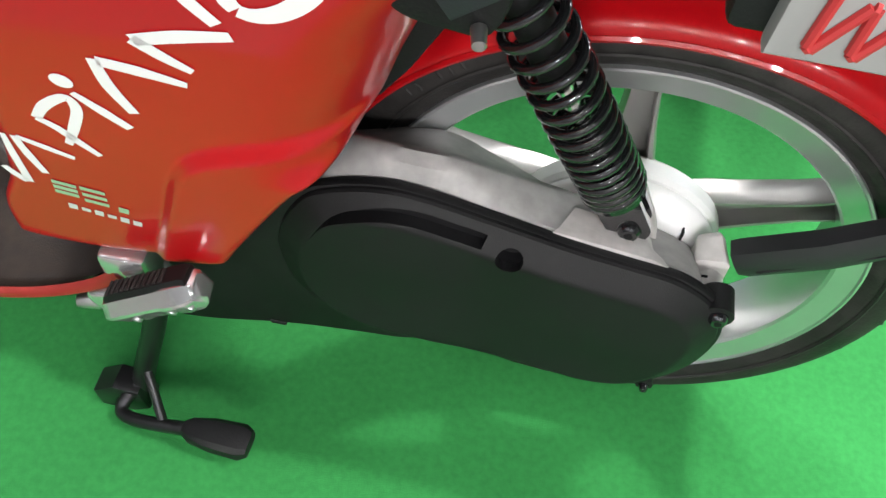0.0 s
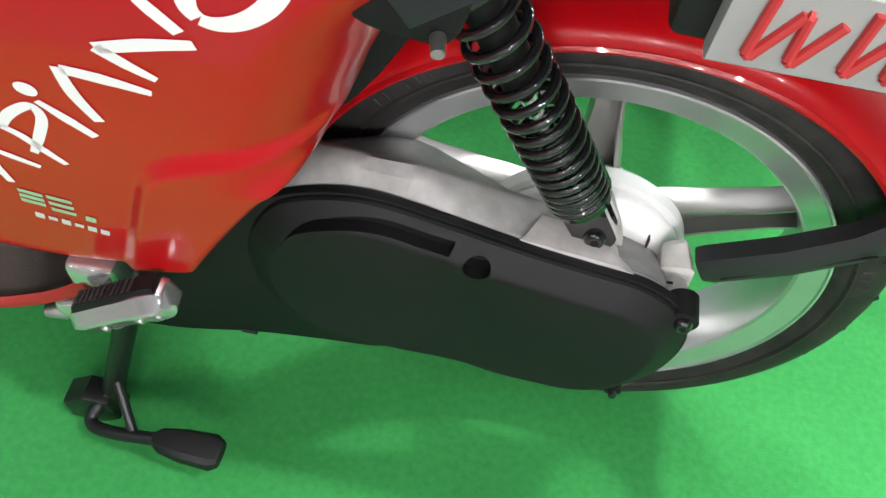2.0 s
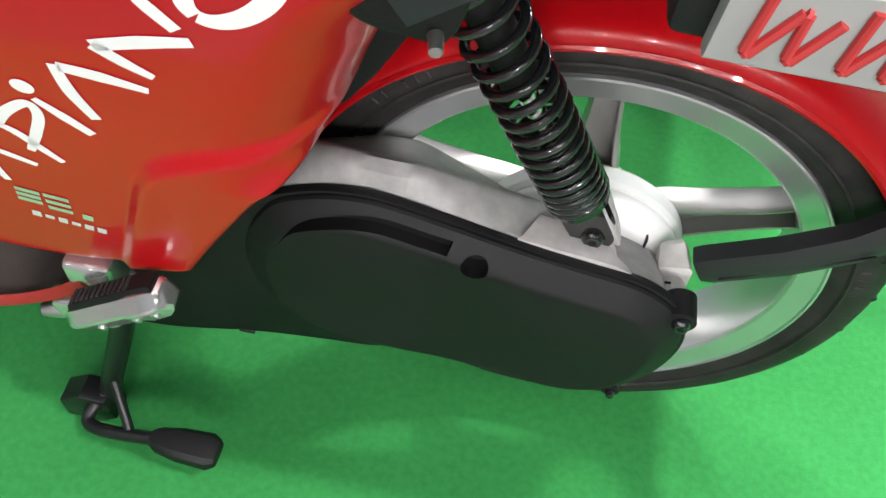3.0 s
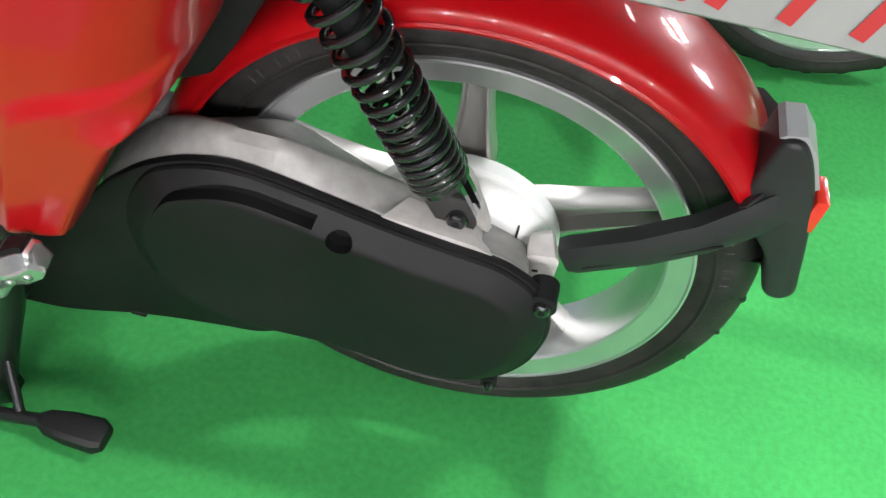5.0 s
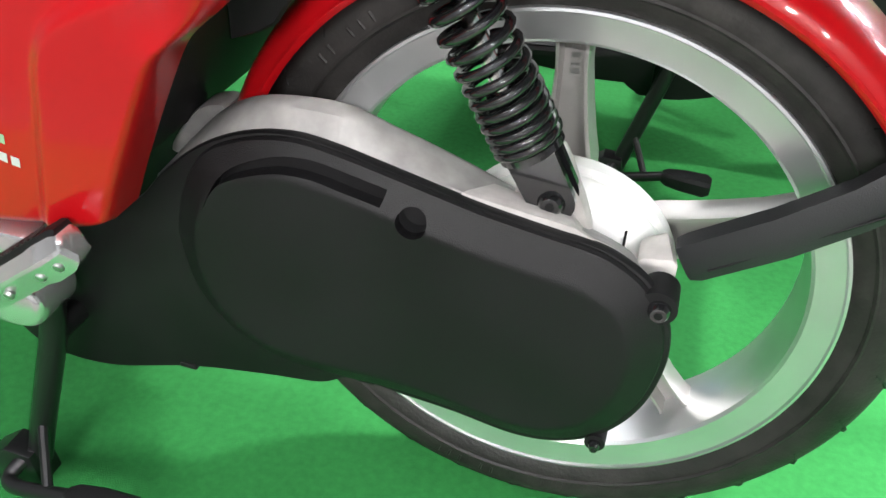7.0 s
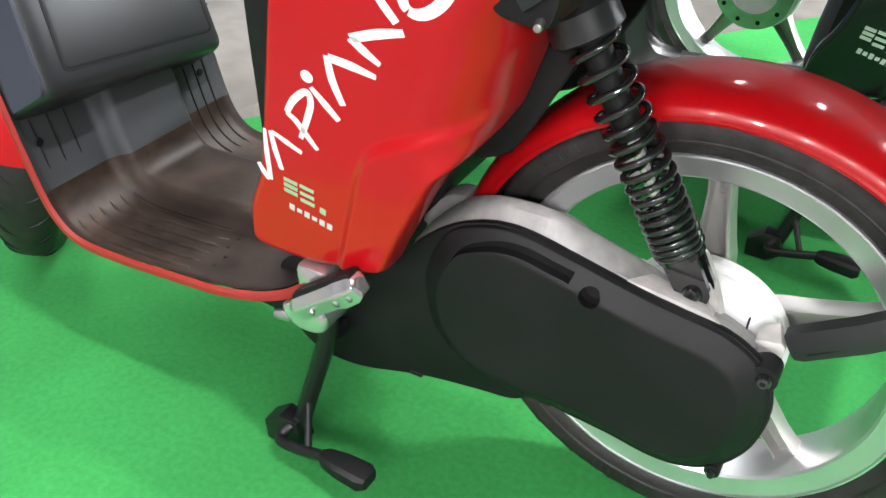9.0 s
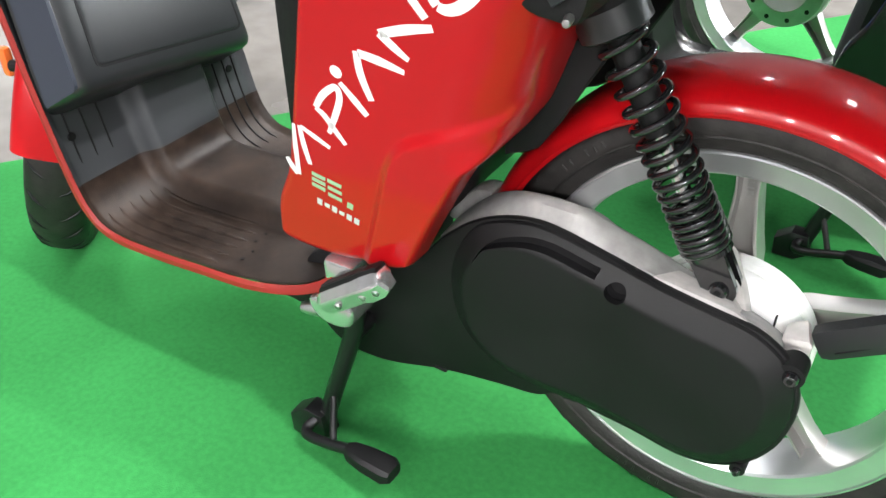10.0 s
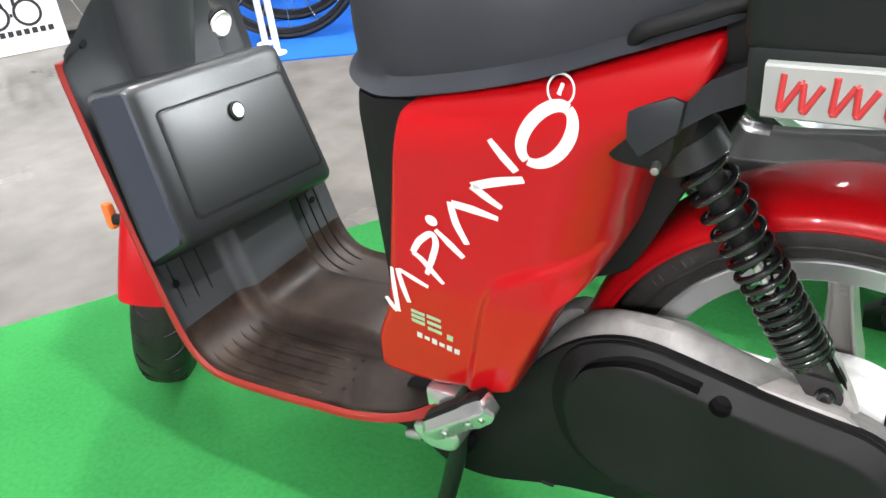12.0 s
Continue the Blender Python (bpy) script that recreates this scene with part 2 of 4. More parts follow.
def carve(ob, bm):
    """Cuts the closed bmesh out of a part for good."""
    me = bpy.data.meshes.new("cutter")
    bmesh.ops.recalc_face_normals(bm, faces=bm.faces)
    bm.to_mesh(me)
    bm.free()
    cutter = new("cutter", me)
    mod = ob.modifiers.new("cut", "BOOLEAN")
    mod.object, mod.operation, mod.solver = cutter, "DIFFERENCE", "EXACT"
    dg = bpy.context.evaluated_depsgraph_get()
    done = bpy.data.meshes.new_from_object(ob.evaluated_get(dg))
    ob.modifiers.clear()
    old, ob.data = ob.data, done
    bpy.data.objects.remove(cutter)
    bpy.data.meshes.remove(me)
    bpy.data.meshes.remove(old)


def strip(points, widths, place, steps=8, bm=None):
    """A flat brush stroke through (u, v) points, laid on a surface by place(u, v)."""
    bm = bm or bmesh.new()
    pts = spline([(*p, 0) for p in points], steps, closed=False)
    total, rows = len(pts) - 1, []
    for i, p in enumerate(pts):
        d = (pts[min(i + 1, total)] - pts[max(i - 1, 0)]).normalized()
        f = i / total * (len(widths) - 1)
        k = min(int(f), len(widths) - 2) if len(widths) > 1 else 0
        w = widths[0] if len(widths) == 1 else widths[k] + (widths[k + 1] - widths[k]) * (f - k)
        s = Vector((-d[1], d[0], 0)) * w / 2
        rows.append([bm.verts.new(place(*(p + s * q)[:2])) for q in (1, 0.33, -0.33, -1)])
    for a, b in zip(rows, rows[1:]):
        for k in range(3):
            bm.faces.new((a[k], a[k + 1], b[k + 1], b[k]))
    return bm


def smooth_step(t):
    t = min(max(t, 0), 1)
    return t * t * (3 - 2 * t)


# ---------------------------------------------------------------- floor and hall
def slab(name, outline, z0, z1, mat, label, category, kind="structure"):
    bm = loft([[(x, y, z0) for x, y in outline], [(x, y, z1) for x, y in outline]])
    return tagged(new(name, finish(bm, name, mat)), label, category, "", kind)


slab("floor", [(-16, -9), (14, -9), (14, 17), (-16, 17)], -0.2, -0.008, CONCRETE, "grey polished concrete hall floor with faint stains", "floor")
# the green carpet ends along a straight edge that runs behind the scooters
EDGE0, EDGE1 = Vector((-1.900, -0.490)), Vector((-0.223, 1.791))
along = (EDGE1 - EDGE0).normalized()
b = EDGE0 + 6.6 * along
slab("green_carpet", [EDGE0, (7.0, -0.49), (7.0, b.y), b], -0.0075, 0.0, CARPET, "bright green fair carpet laid on the concrete floor", "carpet")
slab("wall_west", [(-16.2, -9), (-16, -9), (-16, 17), (-16.2, 17)], -0.2, 9, HALL_WALL, "plain grey exhibition hall wall", "wall")
slab("wall_east", [(14, -9), (14.2, -9), (14.2, 17), (14, 17)], -0.2, 9, HALL_WALL, "plain grey exhibition hall wall", "wall")
slab("wall_south", [(-16.2, -9.2), (14.2, -9.2), (14.2, -9), (-16.2, -9)], -0.2, 9, HALL_WALL, "plain grey exhibition hall wall", "wall")
slab("wall_north", [(-16.2, 17), (14.2, 17), (14.2, 17.2), (-16.2, 17.2)], -0.2, 9, HALL_WALL, "plain grey exhibition hall wall", "wall")
slab("ceiling", [(-16.2, -9.2), (14.2, -9.2), (14.2, 17.2), (-16.2, 17.2)], 9, 9.2, HALL_WALL, "plain grey exhibition hall ceiling", "ceiling")


# ---------------------------------------------------------------- scooter
AXLE = Vector((0, 0, 0.2832))
SPOKE_TURN = radians(94)
STEER = radians(-51)


def wheel(parent, name, centre, turn, disc=False):
    """A cast five-spoke wheel with its tyre, in the x-z plane about the centre."""
    c = Vector(centre)
    edge = [(-0.030, 0.214), (-0.037, 0.2168), (-0.0405, 0.2162), (-0.0410, 0.2140), (-0.0390, 0.2125), (-0.0365, 0.2020), (-0.0350, 0.1925), (-0.0325, 0.1898), (-0.0120, 0.1872)]
    rim = part(name, lathe(edge + [(-y, r) for y, r in reversed(edge)] + [(0.022, 0.198), (-0.022, 0.198)], 120, c), RIM_SILVER, parent, "silver cast rim", 28)
    side = [(-0.033, 0.213), (-0.0375, 0.2175), (-0.0425, 0.226), (-0.0455, 0.237), (-0.0445, 0.249), (-0.0395, 0.2595), (-0.030, 0.2675), (-0.018, 0.2728), (-0.006, 0.2755)]
    part("tyre", lathe(side + [(-y, r) for y, r in reversed(side)], 144, c), RUBBER, rim, "black rubber tyre with dusty tread", 50)
    # raised line on the sidewall and slanted tread cuts
    part("sidewall_line", lathe([(-0.0445, 0.2305), (-0.0466, 0.2325), (-0.0458, 0.2345)], 120, c), RUBBER, rim)
    cut = bmesh.new()
    prof_y, prof_r = [-q[0] for q in reversed(side[3:])], [q[1] for q in reversed(side[3:])]
    for k in range(30):
        for s in (-1, 1):
            a0 = 2 * math.pi * (k + (0.5 if s > 0 else 0)) / 30
            pts = []
            for f in (0, 0.2, 0.4, 0.6, 0.8, 1):
                w = 0.008 + 0.035 * f
                r = np.interp(w, prof_y, prof_r) - 0.0006
                a = a0 + 0.085 * f * f + 0.02 * f
                pts.append(c + Vector((r * math.cos(a), s * w, r * math.sin(a))))
            tube(pts, [0.0008, 0.0020, 0.0030, 0.0032, 0.0022, 0.0008], 6, cut)
    tagged(part("tread_relief", cut, MAT_BLACK, rim), kind="stuff")
    for base in (radians(128), radians(250), radians(10)):
        for k in (0, 1, 2, 4, 5):
            a = base + 0.045 * k
            part("sidewall_mark", tube([c + Vector((r * math.cos(a), -0.0445, r * math.sin(a))) for r in (0.2385, 0.2465)], 0.0016, 6), RUBBER, rim)
    hub = part("hub", lathe([(-0.030, 0.0), (-0.030, 0.076), (-0.028, 0.090), (-0.024, 0.093), (-0.010, 0.093), (-0.004, 0.088), (0.004, 0.062), (0.030, 0.055), (0.036, 0.05), (0.036, 0.0)], 72, c, closed_profile=False), BRIGHT_ALLOY, rim, "pale cast hub drum")
    for k in range(5):
        a = turn + 2 * math.pi * k / 5
        u, v = Vector((math.cos(a), 0, math.sin(a))), Vector((-math.sin(a), 0, math.cos(a)))
        rings = []
        for r, w in ((0.054, 0.0225), (0.085, 0.0215), (0.105, 0.0180), (0.13, 0.0150), (0.16, 0.0124), (0.184, 0.0132), (0.192, 0.018)):
            o = c + u * r
            rings.append([o + v * (w * p) + Vector((0, q, 0)) for p, q in ((-1, 0.018), (-1, -0.004), (-0.92, -0.008), (-0.74, -0.008), (-0.66, 0.009), (0.66, 0.009), (0.74, -0.008), (0.92, -0.008), (1, -0.004), (1, 0.018), (0.8, 0.022), (-0.8, 0.022))])
        spoke = part("spoke", loft(rings), SPOKE_GREY, rim)
        if k == 0:
            mark = bmesh.new()
            for i, w in enumerate((0.004, 0.002, 0.004, 0.003)):
                o = c + u * (0.150 + 0.0065 * i) + Vector((0, 0.0085, 0))
                p = [o + v * q + u * r for q, r in ((-0.0035, 0), (0.0035, 0), (0.0035, w), (-0.0035, w))]
                mark.faces.new([mark.verts.new(x) for x in p])
            part("cast_mark", mark, STEEL, spoke)
    if disc:
        dk = part("brake_disc", lathe([(-0.052, 0.055), (-0.052, 0.088), (-0.048, 0.088), (-0.048, 0.055)], 60, c), STEEL, rim, "drilled steel brake disc")
        for k in range(10):
            a = 2 * math.pi * k / 10
            p = c + Vector((0.074 * math.cos(a), -0.0524, 0.074 * math.sin(a)))
            part("vent_hole", rod(p, p + Vector((0, 0.0015, 0)), 0.0052, 10), MAT_BLACK, dk)
    return rim


# side panel: a patch between four edge curves, bowed out, with a raised lower field
P_BOTTOM = [(-0.478, 0.331), (-0.47, 0.319), (-0.431, 0.314), (-0.392, 0.316), (-0.346, 0.326), (-0.318, 0.334), (-0.302, 0.342)]
P_RIGHT = [(-0.302, 0.342), (-0.280, 0.387), (-0.248, 0.448), (-0.226, 0.486), (-0.207, 0.506), (-0.195, 0.522), (-0.182, 0.548), (-0.171, 0.582), (-0.158, 0.618), (-0.145, 0.650), (-0.122, 0.685), (-0.098, 0.715), (-0.082, 0.745), (-0.078, 0.768)]
P_TOP = [(-0.35, 0.688), (-0.338, 0.695), (-0.269, 0.7105), (-0.218, 0.7215), (-0.171, 0.737), (-0.141, 0.747), (-0.109, 0.758), (-0.078, 0.768)]
P_LEFT = [(-0.478, 0.331), (-0.468, 0.381), (-0.444, 0.428), (-0.424, 0.487), (-0.403, 0.552), (-0.38, 0.623), (-0.366, 0.668), (-0.36, 0.68), (-0.35, 0.688)]
CREASE = [(-0.366, 0.322), (-0.346, 0.383), (-0.328, 0.436), (-0.312, 0.480), (-0.293, 0.506), (-0.263, 0.524), (-0.226, 0.539), (-0.200, 0.550), (-0.184, 0.564), (-0.170, 0.586)]
CREASE_FINE = [Vector(p) for p in spline(CREASE, 6, closed=False)]


def along_curve(pts, n):
    fine = [Vector(p) for p in spline(pts, 12, closed=False)]
    run = [0.0]
    for p, q in zip(fine, fine[1:]):
        run.append(run[-1] + (q - p).length)
    out = []
    for k in range(n + 1):
        s = run[-1] * k / n
        i = min(max(j for j in range(len(run)) if run[j] <= s + 1e-9), len(fine) - 2)
        f = (s - run[i]) / max(run[i + 1] - run[i], 1e-9)
        out.append(fine[i] + (fine[i + 1] - fine[i]) * f)
    return out


def crease_side(x, z):
    """Distance to the crease: positive on its lower, rear side."""
    p, best = Vector((x, z)), None
    for a, b in zip(CREASE_FINE, CREASE_FINE[1:]):
        e = b - a
        f = min(max((p - a).dot(e) / e.length_squared, 0), 1)
        d = (p - a - e * f)
        if best is None or d.length < abs(best):
            best = math.copysign(d.length, -(e.x * d.y - e.y * d.x))
    return best


def panel_y(x, z):
    """The panel leans outwards and rolls in under the saddle; its lower rear field stands proud."""
    y = -0.0888 + 0.0444 * x - 0.1864 * z
    y += 0.045 * min(max((z - 0.705 - 0.2 * x) / 0.1, 0), 1) ** 2
    return y - 0.0075 * smooth_step((crease_side(x, z) + 0.002) / 0.013) * smooth_step((0.64 - z) / 0.05)


@functools.lru_cache(maxsize=None)
def panel_grid(n):
    bo, ri, to, le = (along_curve(p, n) for p in (P_BOTTOM, P_RIGHT, P_TOP, P_LEFT))
    bl, br, tl, tr = bo[0], bo[-1], to[0], to[-1]
    rows = []
    for j in range(n + 1):
        row = []
        for i in range(n + 1):
            u, v = i / n, j / n
            p = (1 - v) * bo[i] + v * to[i] + (1 - u) * le[j] + u * ri[j] - ((1 - u) * (1 - v) * bl + u * (1 - v) * br + (1 - u) * v * tl + u * v * tr)
            edge = min((p - le[j]).length, (p - bo[i]).length, (p - ri[j]).length, (p - to[i]).length)
            y = panel_y(p.x, p.y)
            if edge < 0.011:
                y += 0.011 * (1 - math.sqrt(max(1 - (1 - edge / 0.011) ** 2, 0)))
            rear = (p - ri[j]).length / 0.075
            if rear < 1:
                y += 0.066 * (1 - math.sqrt(1 - (1 - rear) ** 2)) * smooth_step((p.y - 0.49) / 0.05) * smooth_step((0.735 - p.y) / 0.07)
            row.append((p.x, y, p.y))
        rows.append(row)
    return rows


def side_panel(s):
    n = 100
    bm = bmesh.new()
    grid = [[bm.verts.new((x, y if s < 0 else -y, z)) for x, y, z in row] for row in panel_grid(n)]
    for j in range(n):
        for i in range(n):
            bm.faces.new((grid[j][i], grid[j][i + 1], grid[j + 1][i + 1], grid[j + 1][i]))
    rim = [grid[0][i] for i in range(n)] + [grid[j][n] for j in range(n)] + [grid[n][i] for i in range(n, 0, -1)] + [grid[j][0] for j in range(n, 0, -1)]
    inner = [bm.verts.new((v.co.x, v.co.y + (0.03 if v.co.y < 0 else -0.03), v.co.z)) for v in rim]
    for i in range(len(rim)):
        k = (i + 1) % len(rim)
        bm.faces.new((rim[i], rim[k], inner[k], inner[i]))
    return bm


def on_panel(x, z, lift=0.0007):
    return Vector((x, panel_y(x, z) - lift, z))


def blob(points, place, bm=None):
    """A filled outline laid on a surface, as a fan with a ring between."""
    bm = bm or bmesh.new()
    c = sum((Vector(p) for p in points), Vector((0, 0))) / len(points)
    o = [bm.verts.new(place(*p)) for p in points]
    m = [bm.verts.new(place(*(c + (Vector(p) - c) * 0.5))) for p in points]
    for i in range(len(o)):
        k = (i + 1) % len(o)
        bm.faces.new((o[i], o[k], m[k], m[i]))
    bm.faces.new(m)
    return bm


# the foot board and leg shield follow one bent line in x and z
BOARD = [(-0.884, 0.735), (-0.893, 0.669), (-0.886, 0.609), (-0.877, 0.552), (-0.868, 0.502), (-0.857, 0.441), (-0.849, 0.402), (-0.836, 0.344), (-0.822, 0.292), (-0.808, 0.260), (-0.784, 0.237), (-0.747, 0.229), (-0.677, 0.231), (-0.595, 0.238), (-0.520, 0.245), (-0.468, 0.253), (-0.430, 0.268), (-0.405, 0.288)]


def board_row(n=72):
    pts = along_curve(BOARD, n)
    out = []
    for i, p in enumerate(pts):
        d = (pts[min(i + 1, n)] - pts[max(i - 1, 0)]).normalized()
        out.append((p, Vector((-d.y, d.x))))
    return out


def board_point(row, y, lift):
    p, nrm = row
    return Vector((p.x + nrm.x * lift, y, p.y + nrm.y * lift))


def narrow(row, y):
    return 1 - (0.14 + 0.25 * smooth_step((row[0].y - 0.34) / 0.24) if y > 0 else 0)


def hump(y):
    return 0.034 * smooth_step((y + 0.078) / 0.016) * smooth_step((0.078 - y) / 0.016)


def make_scooter(paint, label, steer, decals):
    root = thing("motor_scooter", label, "scooter", "scooters on the green carpet")
    c = AXLE
    # rear wheel, brake plate
    wheel(root, "rear_wheel", c, SPOKE_TURN)
    part("brake_plate", lathe([(-0.030, 0.0), (-0.030, 0.089), (-0.034, 0.0895), (-0.0375, 0.0880), (-0.040, 0.0840), (-0.045, 0.0800), (-0.0500, 0.0745), (-0.0515, 0.069), (-0.052, 0.0)], 64, c, closed_profile=False), BRIGHT_ALLOY, root, "pale cast brake plate")
    part("wear_slot", box(0.049, 0.051, -0.0535, -0.040, 0.318, 0.3427, 0.0005, 1), MAT_BLACK, root)

    # swing arm casting behind the drive cover: its top falls away from the cover towards the hub
    rings = []
    for x, zf, yr, zr in spline([(-0.300, 0.349, -0.062, 0.352), (-0.276, 0.371, -0.062, 0.378), (-0.254, 0.388, -0.066, 0.398), (-0.226, 0.402, -0.076, 0.416), (-0.195, 0.409, -0.086, 0.4275), (-0.166, 0.4095, -0.090, 0.4315), (-0.145, 0.4070, -0.088, 0.4290), (-0.120, 0.4015, -0.082, 0.4165), (-0.095, 0.3955, -0.075, 0.4040), (-0.065, 0.3885, -0.065, 0.3870), (-0.035, 0.3820, -0.056, 0.3690), (0.000, 0.3755, -0.050, 0.3520), (0.035, 0.3705, -0.050, 0.3400), (0.056, 0.3620, -0.050, 0.3300), (0.066, 0.3500, -0.050, 0.3200)], 4, closed=False):
        rings.append([(x, -0.1125, 0.26), (x, -0.1125, zf - 0.006), (x, -0.108, zf), (x, yr - 0.016, 0.25 * zf + 0.75 * zr + 0.0005), (x, yr - 0.006, zr), (x, yr + 0.002, zr - 0.004), (x, yr + 0.007, zr - 0.014), (x, -0.036, zr - 0.04), (x, -0.036, 0.26)])
    arm = part("swing_arm", loft(rings), ALLOY, root, "grey cast alloy swing arm housing", 50)
    # raised boss and fin that take the shock's lower eye
    boss = [((-0.060, 0.3895), (0.018, 0.3795), (0.034, 0.3720), (0.040, 0.33), (-0.060, 0.33)), ((-0.056, 0.3900), (0.016, 0.3800), (0.030, 0.3725), (0.036, 0.33), (-0.056, 0.33)), ((-0.045, 0.3800), (0.012, 0.3690), (0.0265, 0.3510), (0.0285, 0.32), (-0.045, 0.32)), ((-0.041, 0.3740), (0.011, 0.3640), (0.0255, 0.3480), (0.0275, 0.32), (-0.041, 0.32))]
    part("shock_boss", loft([[(x, y, z) for x, z in ring] for y, ring in zip((-0.1125, -0.108, -0.078, -0.0735), boss)]), PALE_ALLOY, arm, smooth=30)
    lug = spline([(-0.030, 0.380), (-0.0170, 0.4030), (-0.0075, 0.4125), (-0.0010, 0.4125), (0.0070, 0.3990), (0.0125, 0.3860), (0.0185, 0.3735), (0.0262, 0.3500), (0.0240, 0.3339), (-0.0280, 0.3339)], 4)
    part("shock_lug", plate(lug, -0.0750, -0.0580, 0.0025, 2), PALE_ALLOY, arm)
    # rear lug that carries the mudguard bar
    lugr = part("rear_lug", loft([[(0.0770 + 0.0125 * math.cos(t), y, z + 0.0125 * math.sin(t)) for t in (2 * math.pi * k / 20 for k in range(20))] for y, z in ((-0.106, 0.3195), (-0.080, 0.3225), (-0.070, 0.3245), (-0.050, 0.3245))]), PALE_ALLOY, arm, "grey cast lug with a paint chip")
    part("lug_block", loft([[(x0, y, 0.300), (x0, y, z0), (x0 + 0.004, y, z0 + 0.004), (x1 - 0.004, y, z1), (x1, y, z1 - 0.004), (x1, y, 0.300)] for y, x0, x1, z0, z1 in ((-0.0790, 0.0640, 0.0890, 0.3290, 0.3330), (-0.0750, 0.0620, 0.0900, 0.3370, 0.3440), (-0.0560, 0.0615, 0.0830, 0.3420, 0.3530), (-0.0500, 0.0630, 0.0820, 0.3400, 0.3500))]), PALE_ALLOY, lugr)
    part("paint_chip", tube([(0.0690, -0.0850, 0.3330), (0.0735, -0.0860, 0.3350)], 0.0012, 6), MAT_BLACK, lugr)

    # black drive housing and raised cover
    low = [(-0.4879, 0.196), (-0.4688, 0.1561), (-0.4349, 0.135), (-0.3759, 0.1351), (-0.2876, 0.1611), (-0.215, 0.1745), (-0.1687, 0.1814), (-0.1388, 0.1966), (-0.1022, 0.1919), (-0.0534, 0.1867), (-0.0036, 0.1787), (0.0345, 0.1846), (0.065, 0.2049),
           (0.086, 0.2371), (0.0954, 0.2749), (0.0954, 0.3052), (0.0867, 0.3325), (0.0738, 0.3521), (0.0534, 0.3658), (0.0337, 0.3726), (0.0001, 0.3773), (-0.0482, 0.3854), (-0.1053, 0.3987), (-0.1575, 0.4101), (-0.1905, 0.4115), (-0.2249, 0.4031), (-0.2586, 0.385),
           (-0.2898, 0.3579), (-0.3167, 0.3281), (-0.3571, 0.3058), (-0.4407, 0.2856), (-0.4898, 0.2536)]
    part("drive_housing", plate(spline(low, 5), -0.1095, -0.119, 0.003, 2), COVER, root, "matt black plastic drive housing")
    oval = [(-0.2787, 0.3029), (-0.2687, 0.2578), (-0.2431, 0.2249), (-0.2051, 0.2048), (-0.1478, 0.1997), (-0.1017, 0.2004), (-0.0532, 0.1953), (-0.0038, 0.1873), (0.0341, 0.1931), (0.0624, 0.212), (0.0823, 0.2439), (0.0909, 0.2783), (0.0909, 0.3085), (0.0824, 0.3345),
            (0.0698, 0.352), (0.0507, 0.3648), (0.0321, 0.3716), (-0.0004, 0.3764), (-0.0483, 0.3844), (-0.105, 0.3976), (-0.1557, 0.4085), (-0.1875, 0.41), (-0.2197, 0.4023), (-0.2492, 0.3858), (-0.2684, 0.3552), (-0.2766, 0.3287)]
    o = [Vector(p) for p in spline(oval, 5)]
    rings = []
    for y, d in ((-0.114, 0), (-0.121, 0), (-0.1235, 0.0012), (-0.125, 0.0035), (-0.1345, 0.0185), (-0.1365, 0.0215), (-0.1373, 0.0245), (-0.1373, 0.0275)):
        rings.append([(p[0], y, p[1]) for p in (inset(o, d) if d else o)])
    cover = part("drive_cover", loft(rings), COVER, root, "matt black plastic cover over the drive belt", 25)
    carve(cover, rod((-0.0879, -0.15, 0.3714), (-0.0879, -0.106, 0.3714), 0.0108, 32))
    slot = spline([(-0.245, 0.3496), (-0.2287, 0.3759), (-0.1951, 0.3924), (-0.1647, 0.3958), (-0.1295, 0.3892), (-0.1088, 0.3846)], 5, closed=False)
    cut = loft([[(p.x + q * 0.3, y, p.y + q) for q, y in ((-w, -0.15), (w, -0.15), (w, -0.1245), (-w, -0.1245))] for p, w in ((p, 0.0012 + 0.0042 * smooth_step(i / 8)) for i, p in enumerate(slot))])
    carve(cover, cut)
    part("hole_lining", lathe([(-0.129, 0.0106), (-0.110, 0.0106), (-0.110, 0.0)], 28, (-0.0879, 0, 0.3714), closed_profile=False), GLOSS_BLACK, cover)
    part("seam", tube([(-0.1651, -0.1205, 0.2071), (-0.1286, -0.1205, 0.2039), (-0.0972, -0.1205, 0.1986)], 0.0012, 5), MAT_BLACK, cover)
    part("clip", box(-0.3021, -0.2861, -0.1205, -0.114, 0.1587, 0.1642, 0.001, 1), MAT_BLACK, cover)
    part("clip", box(-0.1351, -0.1191, -0.1205, -0.114, 0.1954, 0.2009, 0.001, 1), MAT_BLACK, cover)
    part("cover_ear", tube([(0.081, -0.100, 0.3375), (0.081, -0.1245, 0.3375)], 0.0135, 24), COVER, cover)
    bolt("cover_bolt", (0.0825, -0.1245, 0.3365), (0, -1, 0), 0.0068, cover, GLOSS_BLACK, 0.006)
    part("cover_ear", tube([(0.0595, -0.1, 0.1955), (0.0595, -0.1215, 0.1955)], 0.008, 20), COVER, cover)
    bolt("cover_bolt", (0.0595, -0.1215, 0.1945), (0, -1, 0), 0.004, cover, GLOSS_BLACK, 0.006)

    # shock absorber
    lo, hi = Vector((-0.0021, -0.0805, 0.3819)), Vector((-0.1534, -0.1026, 0.66))
    ax = (hi - lo).normalized()
    length = (hi - lo).length
    shock = part("shock_absorber", tube([lo + ax * 0.035, lo + ax * 0.045, lo + ax * 0.085], [0.010, 0.013, 0.013], 20), GLOSS_BLACK, root, "black coil-over shock absorber")
